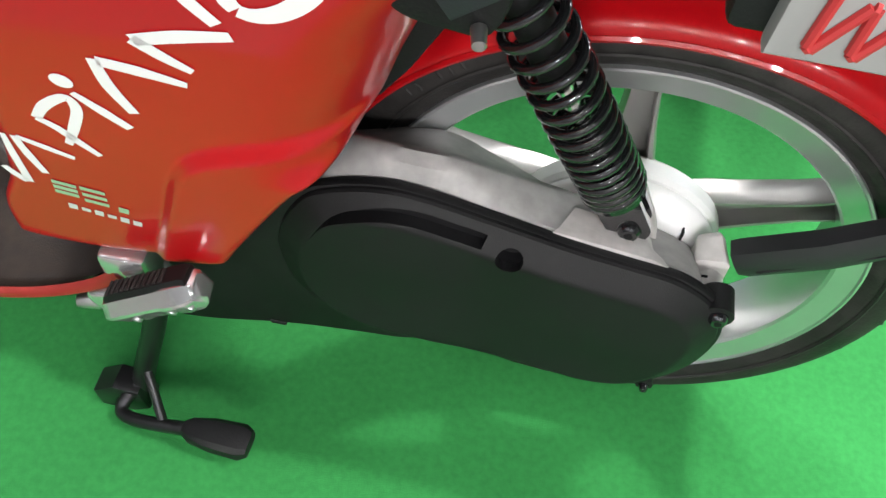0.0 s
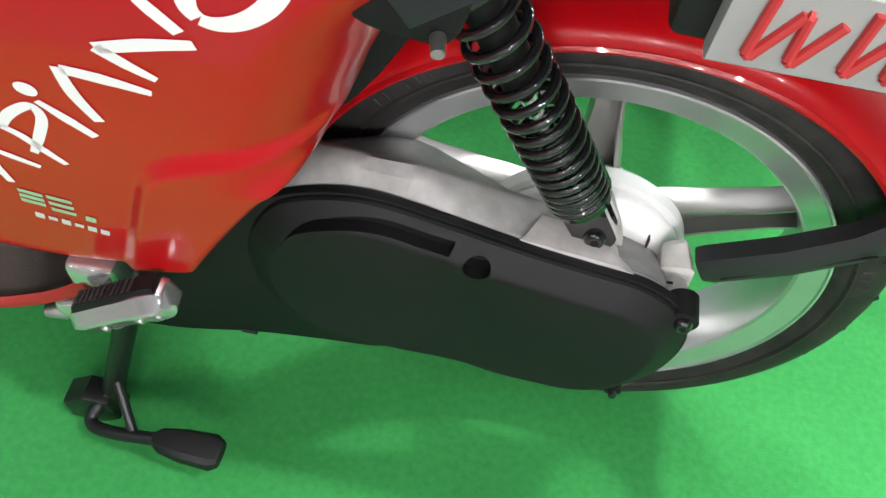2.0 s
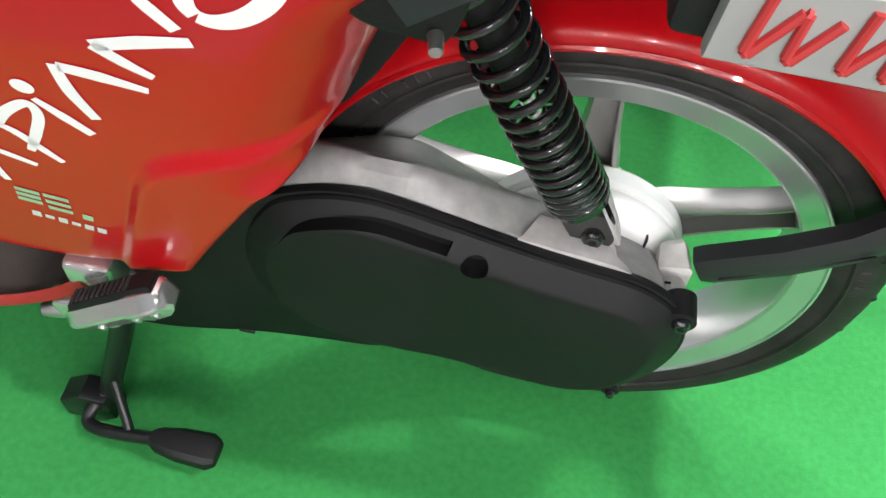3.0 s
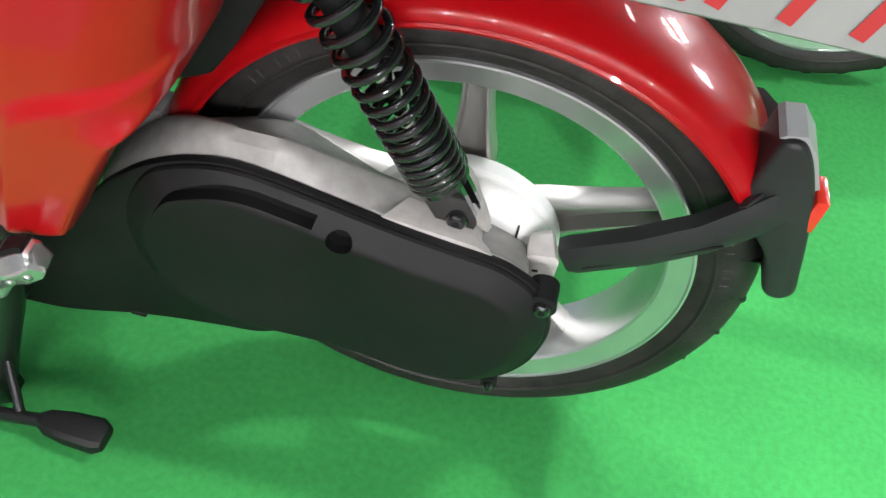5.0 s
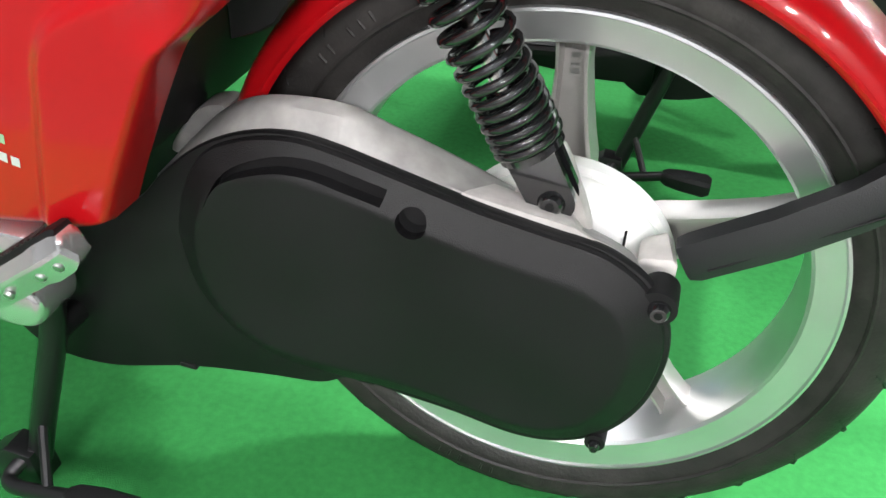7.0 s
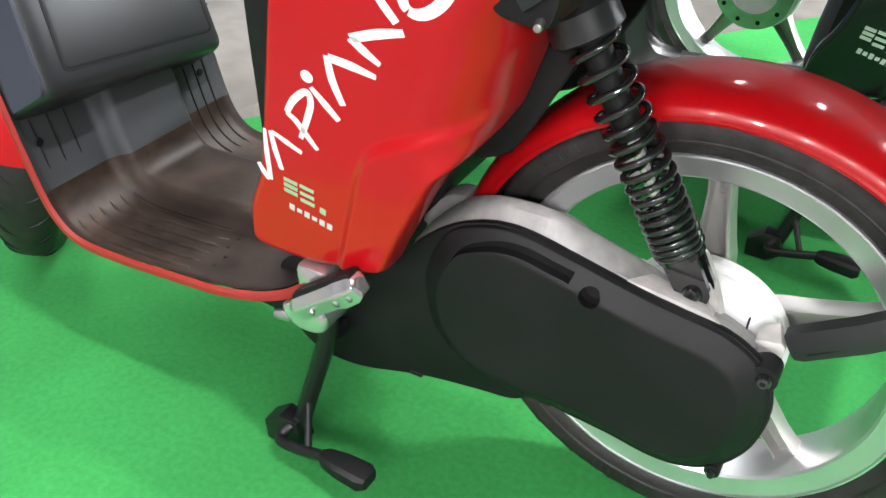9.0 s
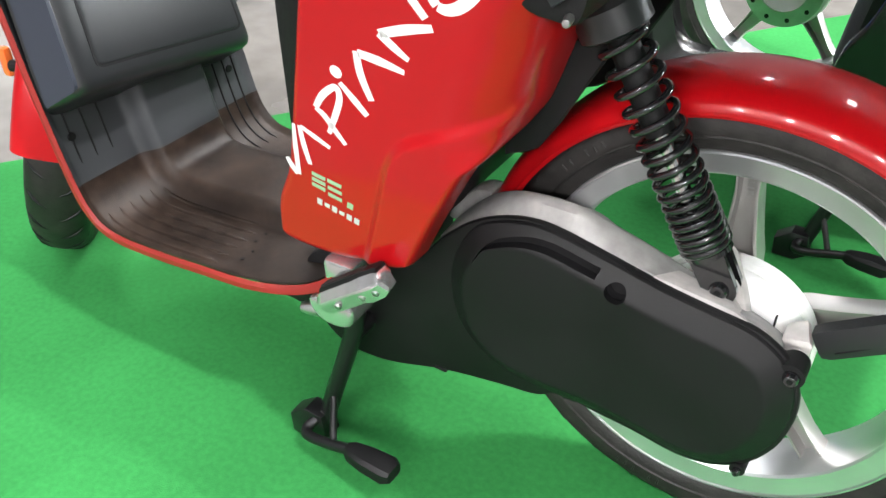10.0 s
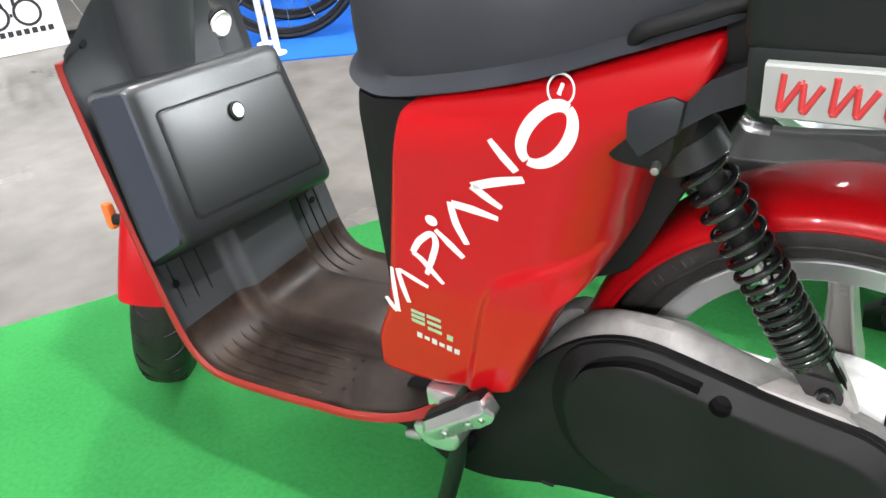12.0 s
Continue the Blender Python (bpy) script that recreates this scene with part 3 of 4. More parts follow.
    part("piston_rod", rod(lo + ax * 0.07, lo + ax * (length - 0.05), 0.0072, 16), CHROME, shock)
    s1 = ax.cross(Vector((0, 1, 0))).normalized()
    s2 = ax.cross(s1)
    helix, turns_n = [], 17.0
    span = length - 0.092
    steps = 17 * 22
    for i in range(steps + 1):
        f = i / steps
        g = 0.46 * f + 0.54 * f ** 2.2
        a = 2 * math.pi * turns_n * f
        r = 0.0222
        helix.append(lo + ax * (0.046 + span * g) + s1 * r * math.cos(a) + s2 * r * math.sin(a))
    part("spring", tube(helix, 0.0038, 8), GLOSS_BLACK, shock, "gloss black coil spring", 80)
    part("spring_seat", tube([lo + ax * 0.036, lo + ax * 0.039, lo + ax * 0.044, lo + ax * 0.046], [0.018, 0.0235, 0.0235, 0.019], 28), GLOSS_BLACK, shock)
    for s in (-1, 1):
        outline = [(0.0165 * math.cos(t), 0.0165 * math.sin(t)) for t in (math.pi + math.pi * k / 10 for k in range(11))] + [(0.0175, 0.040), (-0.0175, 0.040)]
        part("clevis", loft([[lo + p[0] * s1 * -1 + p[1] * ax + Vector((0, s * 0.0085 + q, 0)) for p in outline] for q in (-0.003, 0.003)]), GLOSS_BLACK, shock)
    bolt("mount_bolt", lo + Vector((0, -0.0112, 0)), (0, -1, 0), 0.0080, shock, GLOSS_BLACK, 0.006, "black socket-head bolt")
    part("upper_collar", tube([hi - ax * 0.052, hi - ax * 0.049, hi - ax * 0.026, hi - ax * 0.022, hi - ax * 0.006], [0.028, 0.0330, 0.0330, 0.030, 0.024], 32), SATIN_BLACK, shock, "black preload collar")
    part("upper_eye", rod(hi + Vector((0, -0.02, 0.004)), hi + Vector((0, 0.03, 0.004)), 0.018, 24, 0.003), MAT_BLACK, shock)
    part("sleeve", rod(lo + ax * (length - 0.150), lo + ax * (length - 0.05), 0.0140, 18), MAT_BLACK, shock)

    # rear mudguard
    def guard(name, parent, centre, a0, a1, mat, rc=0.2865, re=0.262, half=0.064, lab=""):
        sec = []
        for k in range(13):
            t = -1 + 2 * k / 12
            y = half * math.sin(t * math.pi / 2)
            sec.append((y, re + (rc - re) * max(1 - abs(t) ** 2.6, 0)))
        prof = sec + [(y * 0.96, r - 0.0035) for y, r in reversed(sec)]
        return part(name, lathe(prof, 56, centre, a0, a1), mat, parent, lab, 40)

    fender = guard("rear_mudguard", root, c, radians(36), radians(180), paint, lab="glossy painted rear mudguard")
    part("edge_lip", lathe([(-0.0650, 0.2605), (-0.0662, 0.263), (-0.0645, 0.2655), (-0.062, 0.263)], 56, c, radians(36), radians(180)), paint, fender)

    # tail bracket, its bar and reflector
    bar = part("mudguard_bar", loft([[Vector((x, y + dy * w, z)) + Vector((-0.53, 0, 0.85)) * dz * h for dy, dz in ((-1, -0.55), (-0.75, -1), (0.75, -1), (1, -0.75), (1, 0.75), (0.75, 1), (-0.75, 1), (-1, 0.35))]
                                     for x, y, z, w, h in ((0.093, -0.067, 0.342, 0.010, 0.0138), (0.100, -0.068, 0.3465, 0.011, 0.0155), (0.150, -0.072, 0.382, 0.011, 0.0155), (0.190, -0.072, 0.4135, 0.010, 0.0155), (0.216, -0.066, 0.4350, 0.010, 0.0165), (0.238, -0.054, 0.4475, 0.010, 0.0165), (0.254, -0.040, 0.452, 0.010, 0.015))]), PLASTIC, root, "black plastic mudguard stay")
    part("stay_line", tube([(0.110, -0.0797, 0.3445), (0.205, -0.0825, 0.4145)], 0.0012, 6), MAT_BLACK, bar)
    tail = part("tail_bracket", plate(spline([(0.207, 0.446), (0.209, 0.486), (0.213, 0.508), (0.227, 0.511), (0.240, 0.496), (0.254, 0.468), (0.261, 0.450), (0.270, 0.422), (0.283, 0.376), (0.288, 0.353), (0.277, 0.342), (0.262, 0.349), (0.248, 0.388), (0.234, 0.406), (0.218, 0.428)], 4), -0.062, -0.012, 0.006, 3), PLASTIC, root, "black plastic number plate bracket")
    part("collar", lathe([(-0.071, 0.262), (-0.072, 0.268), (-0.060, 0.284), (-0.035, 0.2945), (0, 0.2985), (0.035, 0.2945), (0.060, 0.284), (0.072, 0.268), (0.071, 0.262), (0.055, 0.275), (0, 0.288), (-0.055, 0.275)], 6, c, radians(34.5), radians(39)), PLASTIC, tail)
    part("bracket_cap", loft([[(x, y, z) for y in (-0.056, -0.018)] + [(x - 0.004, y, z - 0.004) for y in (-0.018, -0.056)] for x, z in ((0.214, 0.5125), (0.2285, 0.5145), (0.243, 0.498), (0.2565, 0.470))]), GREY_PLASTIC, tail, "grey cap")
    part("reflector", box(0.2585, 0.2690, -0.061, -0.030, 0.428, 0.462, 0.002, 2), RED_LENS, tail, "small red reflector")

    # painted side panels
    skin = part("side_panel", side_panel(-1), paint, root, "glossy painted side panel")
    part("side_panel", side_panel(1), paint, root)
    # inner body, front fascia and frame
    core = [(-0.465, 0.332), (-0.448, 0.420), (-0.428, 0.500), (-0.410, 0.575), (-0.394, 0.640), (-0.390, 0.680), (-0.375, 0.692), (-0.13, 0.742), (-0.10, 0.750), (-0.14, 0.66), (-0.195, 0.54), (-0.25, 0.47), (-0.30, 0.37)]
    part("inner_body", plate(core, -0.148, 0.148, 0.006, 2), MAT_BLACK, root)
    fascia = []
    for x, z, w in ((-0.484, 0.325, 0.150), (-0.476, 0.390, 0.166), (-0.462, 0.480, 0.184), (-0.450, 0.586, 0.200), (-0.4426, 0.667, 0.209), (-0.440, 0.686, 0.208)):
        half = [(x + 0.095, -w + 0.006), (x + 0.045, -w), (x + 0.018, -w + 0.013), (x, -w + 0.046), (x - 0.007, -0.06)]
        fascia.append([(a, b, z) for a, b in half] + [(x - 0.009, 0, z)] + [(a, -b, z) for a, b in reversed(half)])
    part("front_fascia", loft(fascia), COVER, root, "black plastic panel below the seat")
    part("frame_casting", plate(spline([(-0.320, 0.340), (-0.303, 0.369), (-0.284, 0.387), (-0.264, 0.389), (-0.268, 0.365), (-0.291, 0.341)], 4), -0.060, -0.030, 0.005, 2), ALLOY, root, "pale cast pivot piece")
    for s in (-1, 1):
        part("frame_plate", plate([(-0.235, 0.462), (-0.212, 0.470), (-0.199, 0.478), (-0.178, 0.510), (-0.156, 0.552), (-0.139, 0.583), (-0.133, 0.606), (-0.125, 0.67), (-0.19, 0.67), (-0.235, 0.54)], s * 0.090 - 0.003, s * 0.090 + 0.003, 0.002, 1), COVER, root, "black frame plate")

    # seat
    seat_rings = []
    for x, z0, z1, w in ((-0.462, 0.708, 0.772, 0.095), (-0.456, 0.694, 0.800, 0.140), (-0.432, 0.687, 0.814, 0.172), (-0.380, 0.686, 0.820, 0.196), (-0.311, 0.6975, 0.826, 0.203), (-0.255, 0.710, 0.830, 0.206), (-0.204, 0.7235, 0.836, 0.205), (-0.153, 0.741, 0.846, 0.203), (-0.0835, 0.764, 0.868, 0.196), (-0.060, 0.772, 0.872, 0.188)):
        z0 += 0.006
        m = (z0 + z1) / 2
        seat_rings.append([(x, w * 0.955, z0), (x, w * 0.995, z0 + 0.012), (x, w, m), (x, w * 0.93, z1 - 0.022), (x, w * 0.76, z1 - 0.006), (x, w * 0.4, z1), (x, -w * 0.4, z1), (x, -w * 0.76, z1 - 0.006), (x, -w * 0.93, z1 - 0.022), (x, -w, m), (x, -w * 0.995, z0 + 0.012), (x, -w * 0.955, z0)])
    fine = [spline(ring, 3) for ring in seat_rings]
    cols = [spline([ring[k] for ring in fine], 4, closed=False) for k in range(len(fine[0]))]
    seat = part("seat", loft([[col[j] for col in cols] for j in range(len(cols[0]))]), SEAT_VINYL, root, "black vinyl saddle", 60)
    part("grab_rail", tube(spline([(-0.1494, -0.207, 0.7525), (-0.142, -0.2125, 0.7614), (-0.1337, -0.2145, 0.7676), (-0.1055, -0.2145, 0.7771), (-0.072, -0.212, 0.7886), (-0.058, -0.206, 0.792)], 4, closed=False), [0.002, 0.0035, 0.0045] + [0.0052] * 16 + [0.004, 0.003], 10, flat=1.3), COVER, seat, "black plastic grab rail")
    # carrier bracket over the shock
    recess = [(-0.154, 0.704), (-0.166, 0.684), (-0.1705, 0.670), (-0.161, 0.660), (-0.142, 0.6565), (-0.120, 0.658), (-0.112, 0.690), (-0.118, 0.716)]
    blockp = [(-0.1475, 0.7083), (-0.1121, 0.7217), (-0.1029, 0.7171), (-0.1080, 0.6924), (-0.1375, 0.6694), (-0.1483, 0.683)]
    carrier = part("carrier_bracket", plate(blockp, -0.222, -0.10, 0.003, 2), CARRIER_GREY, root, "black bracket that carries the luggage box")
    part("recess_rim", plate(spline(recess, 4), -0.2135, -0.15, 0.004, 2), MAT_BLACK, carrier)
    part("carrier_arm", loft([[(x, y + 0.02, z - h), (x, y - 0.010, z - h * 0.85), (x, y - 0.010, z + h * 0.85), (x, y + 0.02, z + h)] for x, y, z, h in ((-0.113, -0.205, 0.701, 0.0125), (-0.085, -0.208, 0.723, 0.0148), (-0.050, -0.209, 0.740, 0.0160), (-0.028, -0.209, 0.7415, 0.0125), (0.022, -0.209, 0.7416, 0.0122), (0.22, -0.209, 0.7416, 0.012))]), CARRIER_GREY, carrier)
    part("carrier_post", box(-0.082, -0.058, -0.205, -0.175, 0.742, 0.800, 0.004, 2), COVER, carrier)
    part("carrier_arm", tube([(-0.12, 0.17, 0.69), (-0.05, 0.19, 0.738), (0.2, 0.19, 0.741)], 0.014, 8), COVER, carrier)
    part("frame_lug", tube([(-0.158, -0.2165, 0.690), (-0.158, -0.200, 0.690)], 0.0065, 14), STAND_BLACK, carrier)
    part("mount_bolt", tube([(-0.126, -0.214, 0.6625), (-0.124, -0.224, 0.6615), (-0.124, -0.2245, 0.6615)], [0.0040, 0.0034, 0.0026], 12), STEEL, carrier, "bright bolt end")

    # foot board, leg shield
    rows = board_row()
    ys = [-0.190 + 0.38 * k / 76 for k in range(77)]
    bm, grid = bmesh.new(), []
    for i, row in enumerate(rows):
        edge_w = 1.0 - 0.10 * smooth_step((i - 60) / 12)
        line = []
        for y in ys:
            rim_up = 0.008 * smooth_step((abs(y) - 0.178) / 0.012)
            corner = 0.05 * smooth_step((6 - i) / 6) * smooth_step((abs(y) - 0.11) / 0.08)
            p = board_point(row, y * edge_w * narrow(row, y), hump(y) * smooth_step((66 - i) / 10) + rim_up)
            p.z -= corner
            line.append(bm.verts.new(p))
        grid.append(line)
    for r0, r1 in zip(grid[36:], grid[37:]):
        for k in range(len(ys) - 1):
            bm.faces.new((r0[k], r0[k + 1], r1[k + 1], r1[k]))
    upper = bmesh.new()
    high = [[upper.verts.new(v.co) for v in line] for line in grid[:37]]
    for r0, r1 in zip(high, high[1:]):
        for k in range(len(ys) - 1):
            upper.faces.new((r0[k], r0[k + 1], r1[k + 1], r1[k]))
    bmesh.ops.delete(bm, geom=[v for v in bm.verts if not v.link_faces], context="VERTS")
    board = part("foot_board", bm, FOOT_RUBBER, root, "worn black plastic foot board", 60)
    part("leg_shield", upper, SHIELD_PLASTIC, root, "black plastic leg shield", 60)
    # red edge under the board and along the shield
    for s in (-1, 1):
        rings = []
        for i, row in enumerate(rows):
            if i < 4:
                continue
            y = s * 0.1925 * (1.0 - 0.10 * smooth_step((i - 60) / 12)) * narrow(row, s)
            cz = 0.05 * smooth_step((6 - i) / 6)
            q = [board_point(row, y * f, l) - Vector((0, 0, cz)) for f, l in ((0.985, 0.006), (1.004, 0.001), (1.004, -0.003 - 0.003 * smooth_step((i - 26) / 12)), (0.93, -0.005 - 0.004 * smooth_step((i - 26) / 12)), (0.93, -0.003))]
            rings.append(q)
        part("edge_trim", loft(rings), RED_TRIM, board, "thin red edge strip")
    for k in range(6):
        y = -0.168 + 0.0185 * k
        sub = [board_point(rows[i], y, -0.0004) for i in range(40, 57)]
        part("rib", tube(sub, [0.0010] + [0.0042] * (len(sub) - 2) + [0.0010], 6), FOOT_RUBBER, board)
    for k in range(4):
        y = 0.100 + 0.020 * k
        sub = [board_point(rows[i], y, 0.0004) for i in range(29 - k, 44)]
        part("groove", tube(sub, [0.0005] + [0.0016] * (len(sub) - 2) + [0.0005], 6), MAT_BLACK, board)
    for k in range(3):
        y = -0.165 + 0.026 * k
        sub = [board_point(rows[i], y, 0.0004) for i in range(28, 35)]
        part("groove", tube(sub, [0.0005] + [0.0014] * (len(sub) - 2) + [0.0005], 6), MAT_BLACK, board)
    for y0, y1, i in ((-0.187, -0.095, 27), (0.095, 0.187, 25), (-0.055, 0.065, 26)):
        part("seam", tube([board_point(rows[i], y0 + (y1 - y0) * f, hump(y0 + (y1 - y0) * f) + 0.0003) for f in (0, 0.5, 1)], 0.0010, 5), MAT_BLACK, board)
    for k in range(4):
        y = -0.150 + 0.020 * k
        part("drain", rod(board_point(rows[58 - k // 2], y, 0.0004), board_point(rows[58 - k // 2], y, 0.0012), 0.0024, 10), MAT_BLACK, board)
    for y, z in ((-0.165, 0.353), (0.128, 0.338), (-0.150, 0.690), (0.066, 0.690)):
        i = min(range(36), key=lambda j: abs(rows[j][0].y - z))
        p = board_point(rows[i], y, 0.001)
        part("screw", tube([p, p + Vector((0.002, 0, 0)), p + Vector((0.0021, 0, 0))], [0.0062, 0.0056, 0.003], 14), MAT_BLACK, board)
    # outer red shell in front of the shield
    shell = []
    for i in range(0, 46, 3):
        depth = 0.025 + 0.03 * smooth_step((rows[i][0].y - 0.30) / 0.2)
        shell.append([board_point(rows[i], 0.150 * narrow(rows[i], t) * math.sin(t), -0.006 - depth * math.cos(t)) - Vector((0, 0, 0.05 * smooth_step((6 - i) / 6) * abs(math.sin(t)))) for t in (math.pi * (-0.5 + k / 12) for k in range(13))])
    part("front_shield", loft(shell, closed=False), paint, root, "glossy painted front shield")
    for s in (-1, 1):
        ind = part("front_indicator", box(-1.040, -1.022, s * 0.105 - 0.007, s * 0.105 + 0.007, 0.368, 0.412, 0.005, 2), ORANGE, root, "orange indicator lens")
        part("indicator_arm", tube([(-1.022, s * 0.105, 0.385), (-0.96, s * 0.09, 0.39), (-0.90, s * 0.08, 0.40)], 0.009, 10), MAT_BLACK, ind)
    # battery tray under the board
    part("belly_tray", plate([(-0.78, 0.221), (-0.72, 0.200), (-0.60, 0.185), (-0.50, 0.178), (-0.42, 0.182), (-0.42, 0.260), (-0.5, 0.236), (-0.72, 0.221)], -0.125, 0.125, 0.006, 2), MAT_BLACK, root)

    # glove box on the shield
    BL, TL, TR, BR = Vector((-0.757, -0.186, 0.437)), Vector((-0.8233, -0.1585, 0.637)), Vector((-0.836, 0.126, 0.6005)), Vector((-0.7696, 0.127, 0.393))
    out = (BR - BL).cross(TL - BL).normalized()

    def gb(u, v, d):
        """u across, v up the face of the box, d out of it."""
        p = (1 - u) * ((1 - v) * BL + v * TL) + u * ((1 - v) * BR + v * TR)
        return p + out * d

    def rounded(u0, u1, v0, v1, r, n=5):
        pts = []
        for cu, cv, a0 in ((u1 - r, v1 - r, 0), (u0 + r, v1 - r, 90), (u0 + r, v0 + r, 180), (u1 - r, v0 + r, 270)):
            for k in range(n + 1):
                a = radians(a0 + 90 * k / n)
                pts.append((cu + r * math.cos(a), cv + r * math.sin(a)))
        return pts

    # back edge on the shield, round the face
    def back(u, v):
        left = Vector((-0.843 - 0.020 * v, -0.188, 0.384 + 0.2525 * v))
        right = Vector((-0.846 - 0.030 * v, 0.140 - 0.026 * v, 0.345 + 0.250 * v))
        return left + (right - left) * u

    face = [gb(u, v, 0) for u, v in rounded(0, 1, 0, 1, 0.06)]
    rear = [back(u, v) for u, v in rounded(0, 1, 0, 1, 0.06)]
    rings = [rear]
    for f, g in ((0.55, -0.004), (0.78, -0.006), (0.87, -0.002), (0.93, 0.008), (0.97, 0.022), (0.992, 0.044), (1.0, 0.070)):
        fr = [gb(u, v, 0) for u, v in rounded(g, 1 - g, g, 1 - g, 0.06)]
        rings.append([a + (b - a) * f for a, b in zip(rear, fr)])
    glove = part("glove_box", loft(rings), SATIN_BLACK, root, "black plastic glove box")
    L0, L1, L2, L3 = 0.11, 0.940, 0.125, 0.805
    part("lid_gap", loft([[gb(u, v, d) for u, v in rounded(L0 - 0.011, L1 + 0.011, L2 - 0.012, L3 + 0.012, 0.040)] for d in (-0.004, 0.0006)]), MAT_BLACK, glove)
    lid = part("lid", loft([[gb(u, v, d) for u, v in rounded(L0 + g, L1 - g, L2 + g, L3 - g, 0.035)] for d, g in ((-0.003, 0), (0.0005, 0), (0.0010, 0.003), (0.0013, 0.014))]), SATIN_BLACK, glove, "black glove box lid")
    k0 = gb(0.545, 0.66, 0.0)
    outd = (gb(0.5, 0.5, 1) - gb(0.5, 0.5, 0)).normalized()
    part("lid_lock_ring", tube([k0, k0 + outd * 0.005, k0 + outd * 0.006], [0.0135, 0.0135, 0.010], 24), MAT_BLACK, lid)
    part("lid_lock", tube([k0 + outd * 0.004, k0 + outd * 0.0072, k0 + outd * 0.0078], [0.0098, 0.0098, 0.007], 24), BRIGHT_ALLOY, lid, "bright round lid lock")
    pad_pts = rounded(0.14, 0.93, 0.04, 0.965, 0.05)
    side_n = (gb(0, 0.5, 0) - back(0, 0.5)).cross(Vector((0, 0, 1))).normalized()
    part("side_pad", loft([[back(0, v) + (gb(0, v, 0) - back(0, v)) * u + side_n * d for u, v in pad_pts] for d in (-0.004, 0.0045)]), PAD_GREY, glove, "blue-grey side pad")

    # steering column, ignition lock, handlebar stem
    col = part("steering_column", loft([[(x + r * 1.2 * math.cos(t) * 0.8, y + r * math.sin(t), z) for t in (2 * math.pi * k / 20 for k in range(20))] for x, y, z, r in ((-0.893, -0.044, 0.58, 0.044), (-0.890, -0.044, 0.62, 0.048), (-0.884, -0.040, 0.68, 0.054), (-0.870, -0.030, 0.78, 0.062), (-0.845, -0.015, 0.90, 0.066))]), SHIELD_PLASTIC, root, "black plastic steering column cover")
    ig = Vector((-0.864, 0.050, 0.651))
    igb = part("ignition_lock", tube([ig + Vector((-0.03, 0, 0.01)), ig, ig + Vector((0.004, 0, -0.001))], [0.027, 0.025, 0.022], 24), MAT_BLACK, root, "round ignition lock")
    part("lock_face", tube([ig + Vector((0.003, 0, 0)), ig + Vector((0.008, 0, -0.002)), ig + Vector((0.009, 0, -0.002))], [0.019, 0.019, 0.015], 24), BRIGHT_ALLOY, igb, "bright lock barrel")

    # foot peg
    a0, a1 = Vector((-0.407, -0.192, 0.2715)), Vector((-0.3165, -0.192, 0.3400))
    d = (a1 - a0).normalized()
    nrm = Vector((-d.z, 0, d.x))
    rings = []
    for f, w in ((0.0, 0.62), (0.04, 0.9), (0.12, 1.0), (0.62, 1.0), (0.74, 1.12), (0.92, 1.05), (0.98, 0.85), (1.0, 0.6)):
        o = a0 + (a1 - a0) * f
        rings.append([o + Vector((0, w * q, 0)) + nrm * w * p for q, p in ((0.012, -0.015), (-0.008, -0.018), (-0.0165, -0.002), (-0.0160, 0.001), (-0.0075, 0.0105), (0.0105, 0.0105), (0.014, 0.004))])
    peg = part("foot_peg", loft(rings), PEG_METAL, root, "folded silver passenger foot peg", 30)
    pad = part("peg_pad", loft([[a0 + (a1 - a0) * f + Vector((0, q, 0)) + nrm * hh * g for q, hh in ((-0.0080, 0.009), (0.0115, 0.009), (0.0115, 0.0150), (-0.0040, 0.0150))] for f, g in ((0.08, 0.85), (0.11, 1.0), (0.93, 1.0), (0.97, 0.85))]), MAT_BLACK, peg, "ribbed rubber pad")
    for k in range(11):
        o = a0 + (a1 - a0) * (0.14 + 0.060 * k) + nrm * 0.0150
        part("rib", tube([o + Vector((0, -0.003, 0)), o + Vector((0, 0.0105, 0))], 0.0020, 6), RUBBER, pad)
    for f in (0.30, 0.68, 0.88):
        o = a0 + (a1 - a0) * f - nrm * 0.0095 + Vector((0, -0.0125, 0))
        part("peg_screw", tube([o, o + Vector((0, -0.0025, -0.001)), o + Vector((0, -0.003, -0.0012))], [0.0042, 0.0038, 0.002], 12), STEEL, peg)
    br = part("peg_bracket", plate(spline([(-0.440, 0.252), (-0.438, 0.232), (-0.416, 0.220), (-0.386, 0.226), (-0.380, 0.250), (-0.398, 0.264)], 4), -0.178, -0.128, 0.006, 3), PEG_METAL, peg)
    part("peg_tab", box(-0.420, -0.378, -0.172, -0.140, 0.266, 0.312, 0.006, 2), PEG_METAL, peg)
    bolt("peg_bolt", (-0.440, -0.168, 0.228), (-1, -0.25, -0.1), 0.0075, peg, STEEL, 0.018)

    # centre stand
    stand = part("centre_stand", tube(spline([(-0.392, -0.150, 0.235), (-0.402, -0.152, 0.185), (-0.430, -0.160, 0.090), (-0.446, -0.163, 0.034)], 4, closed=False), 0.0115, 14), STAND_BLACK, root, "satin black steel centre stand")
    part("stand_foot", plate([(-0.492, 0.002), (-0.494, 0.034), (-0.468, 0.054), (-0.440, 0.052), (-0.434, 0.016), (-0.455, 0.001)], -0.182, -0.152, 0.003, 2), STAND_BLACK, stand)
    part("tang", tube(spline([(-0.444, -0.168, 0.048), (-0.456, -0.188, 0.037), (-0.451, -0.200, 0.035), (-0.425, -0.206, 0.042), (-0.372, -0.208, 0.056)], 5, closed=False), 0.0072, 12), STAND_BLACK, stand)
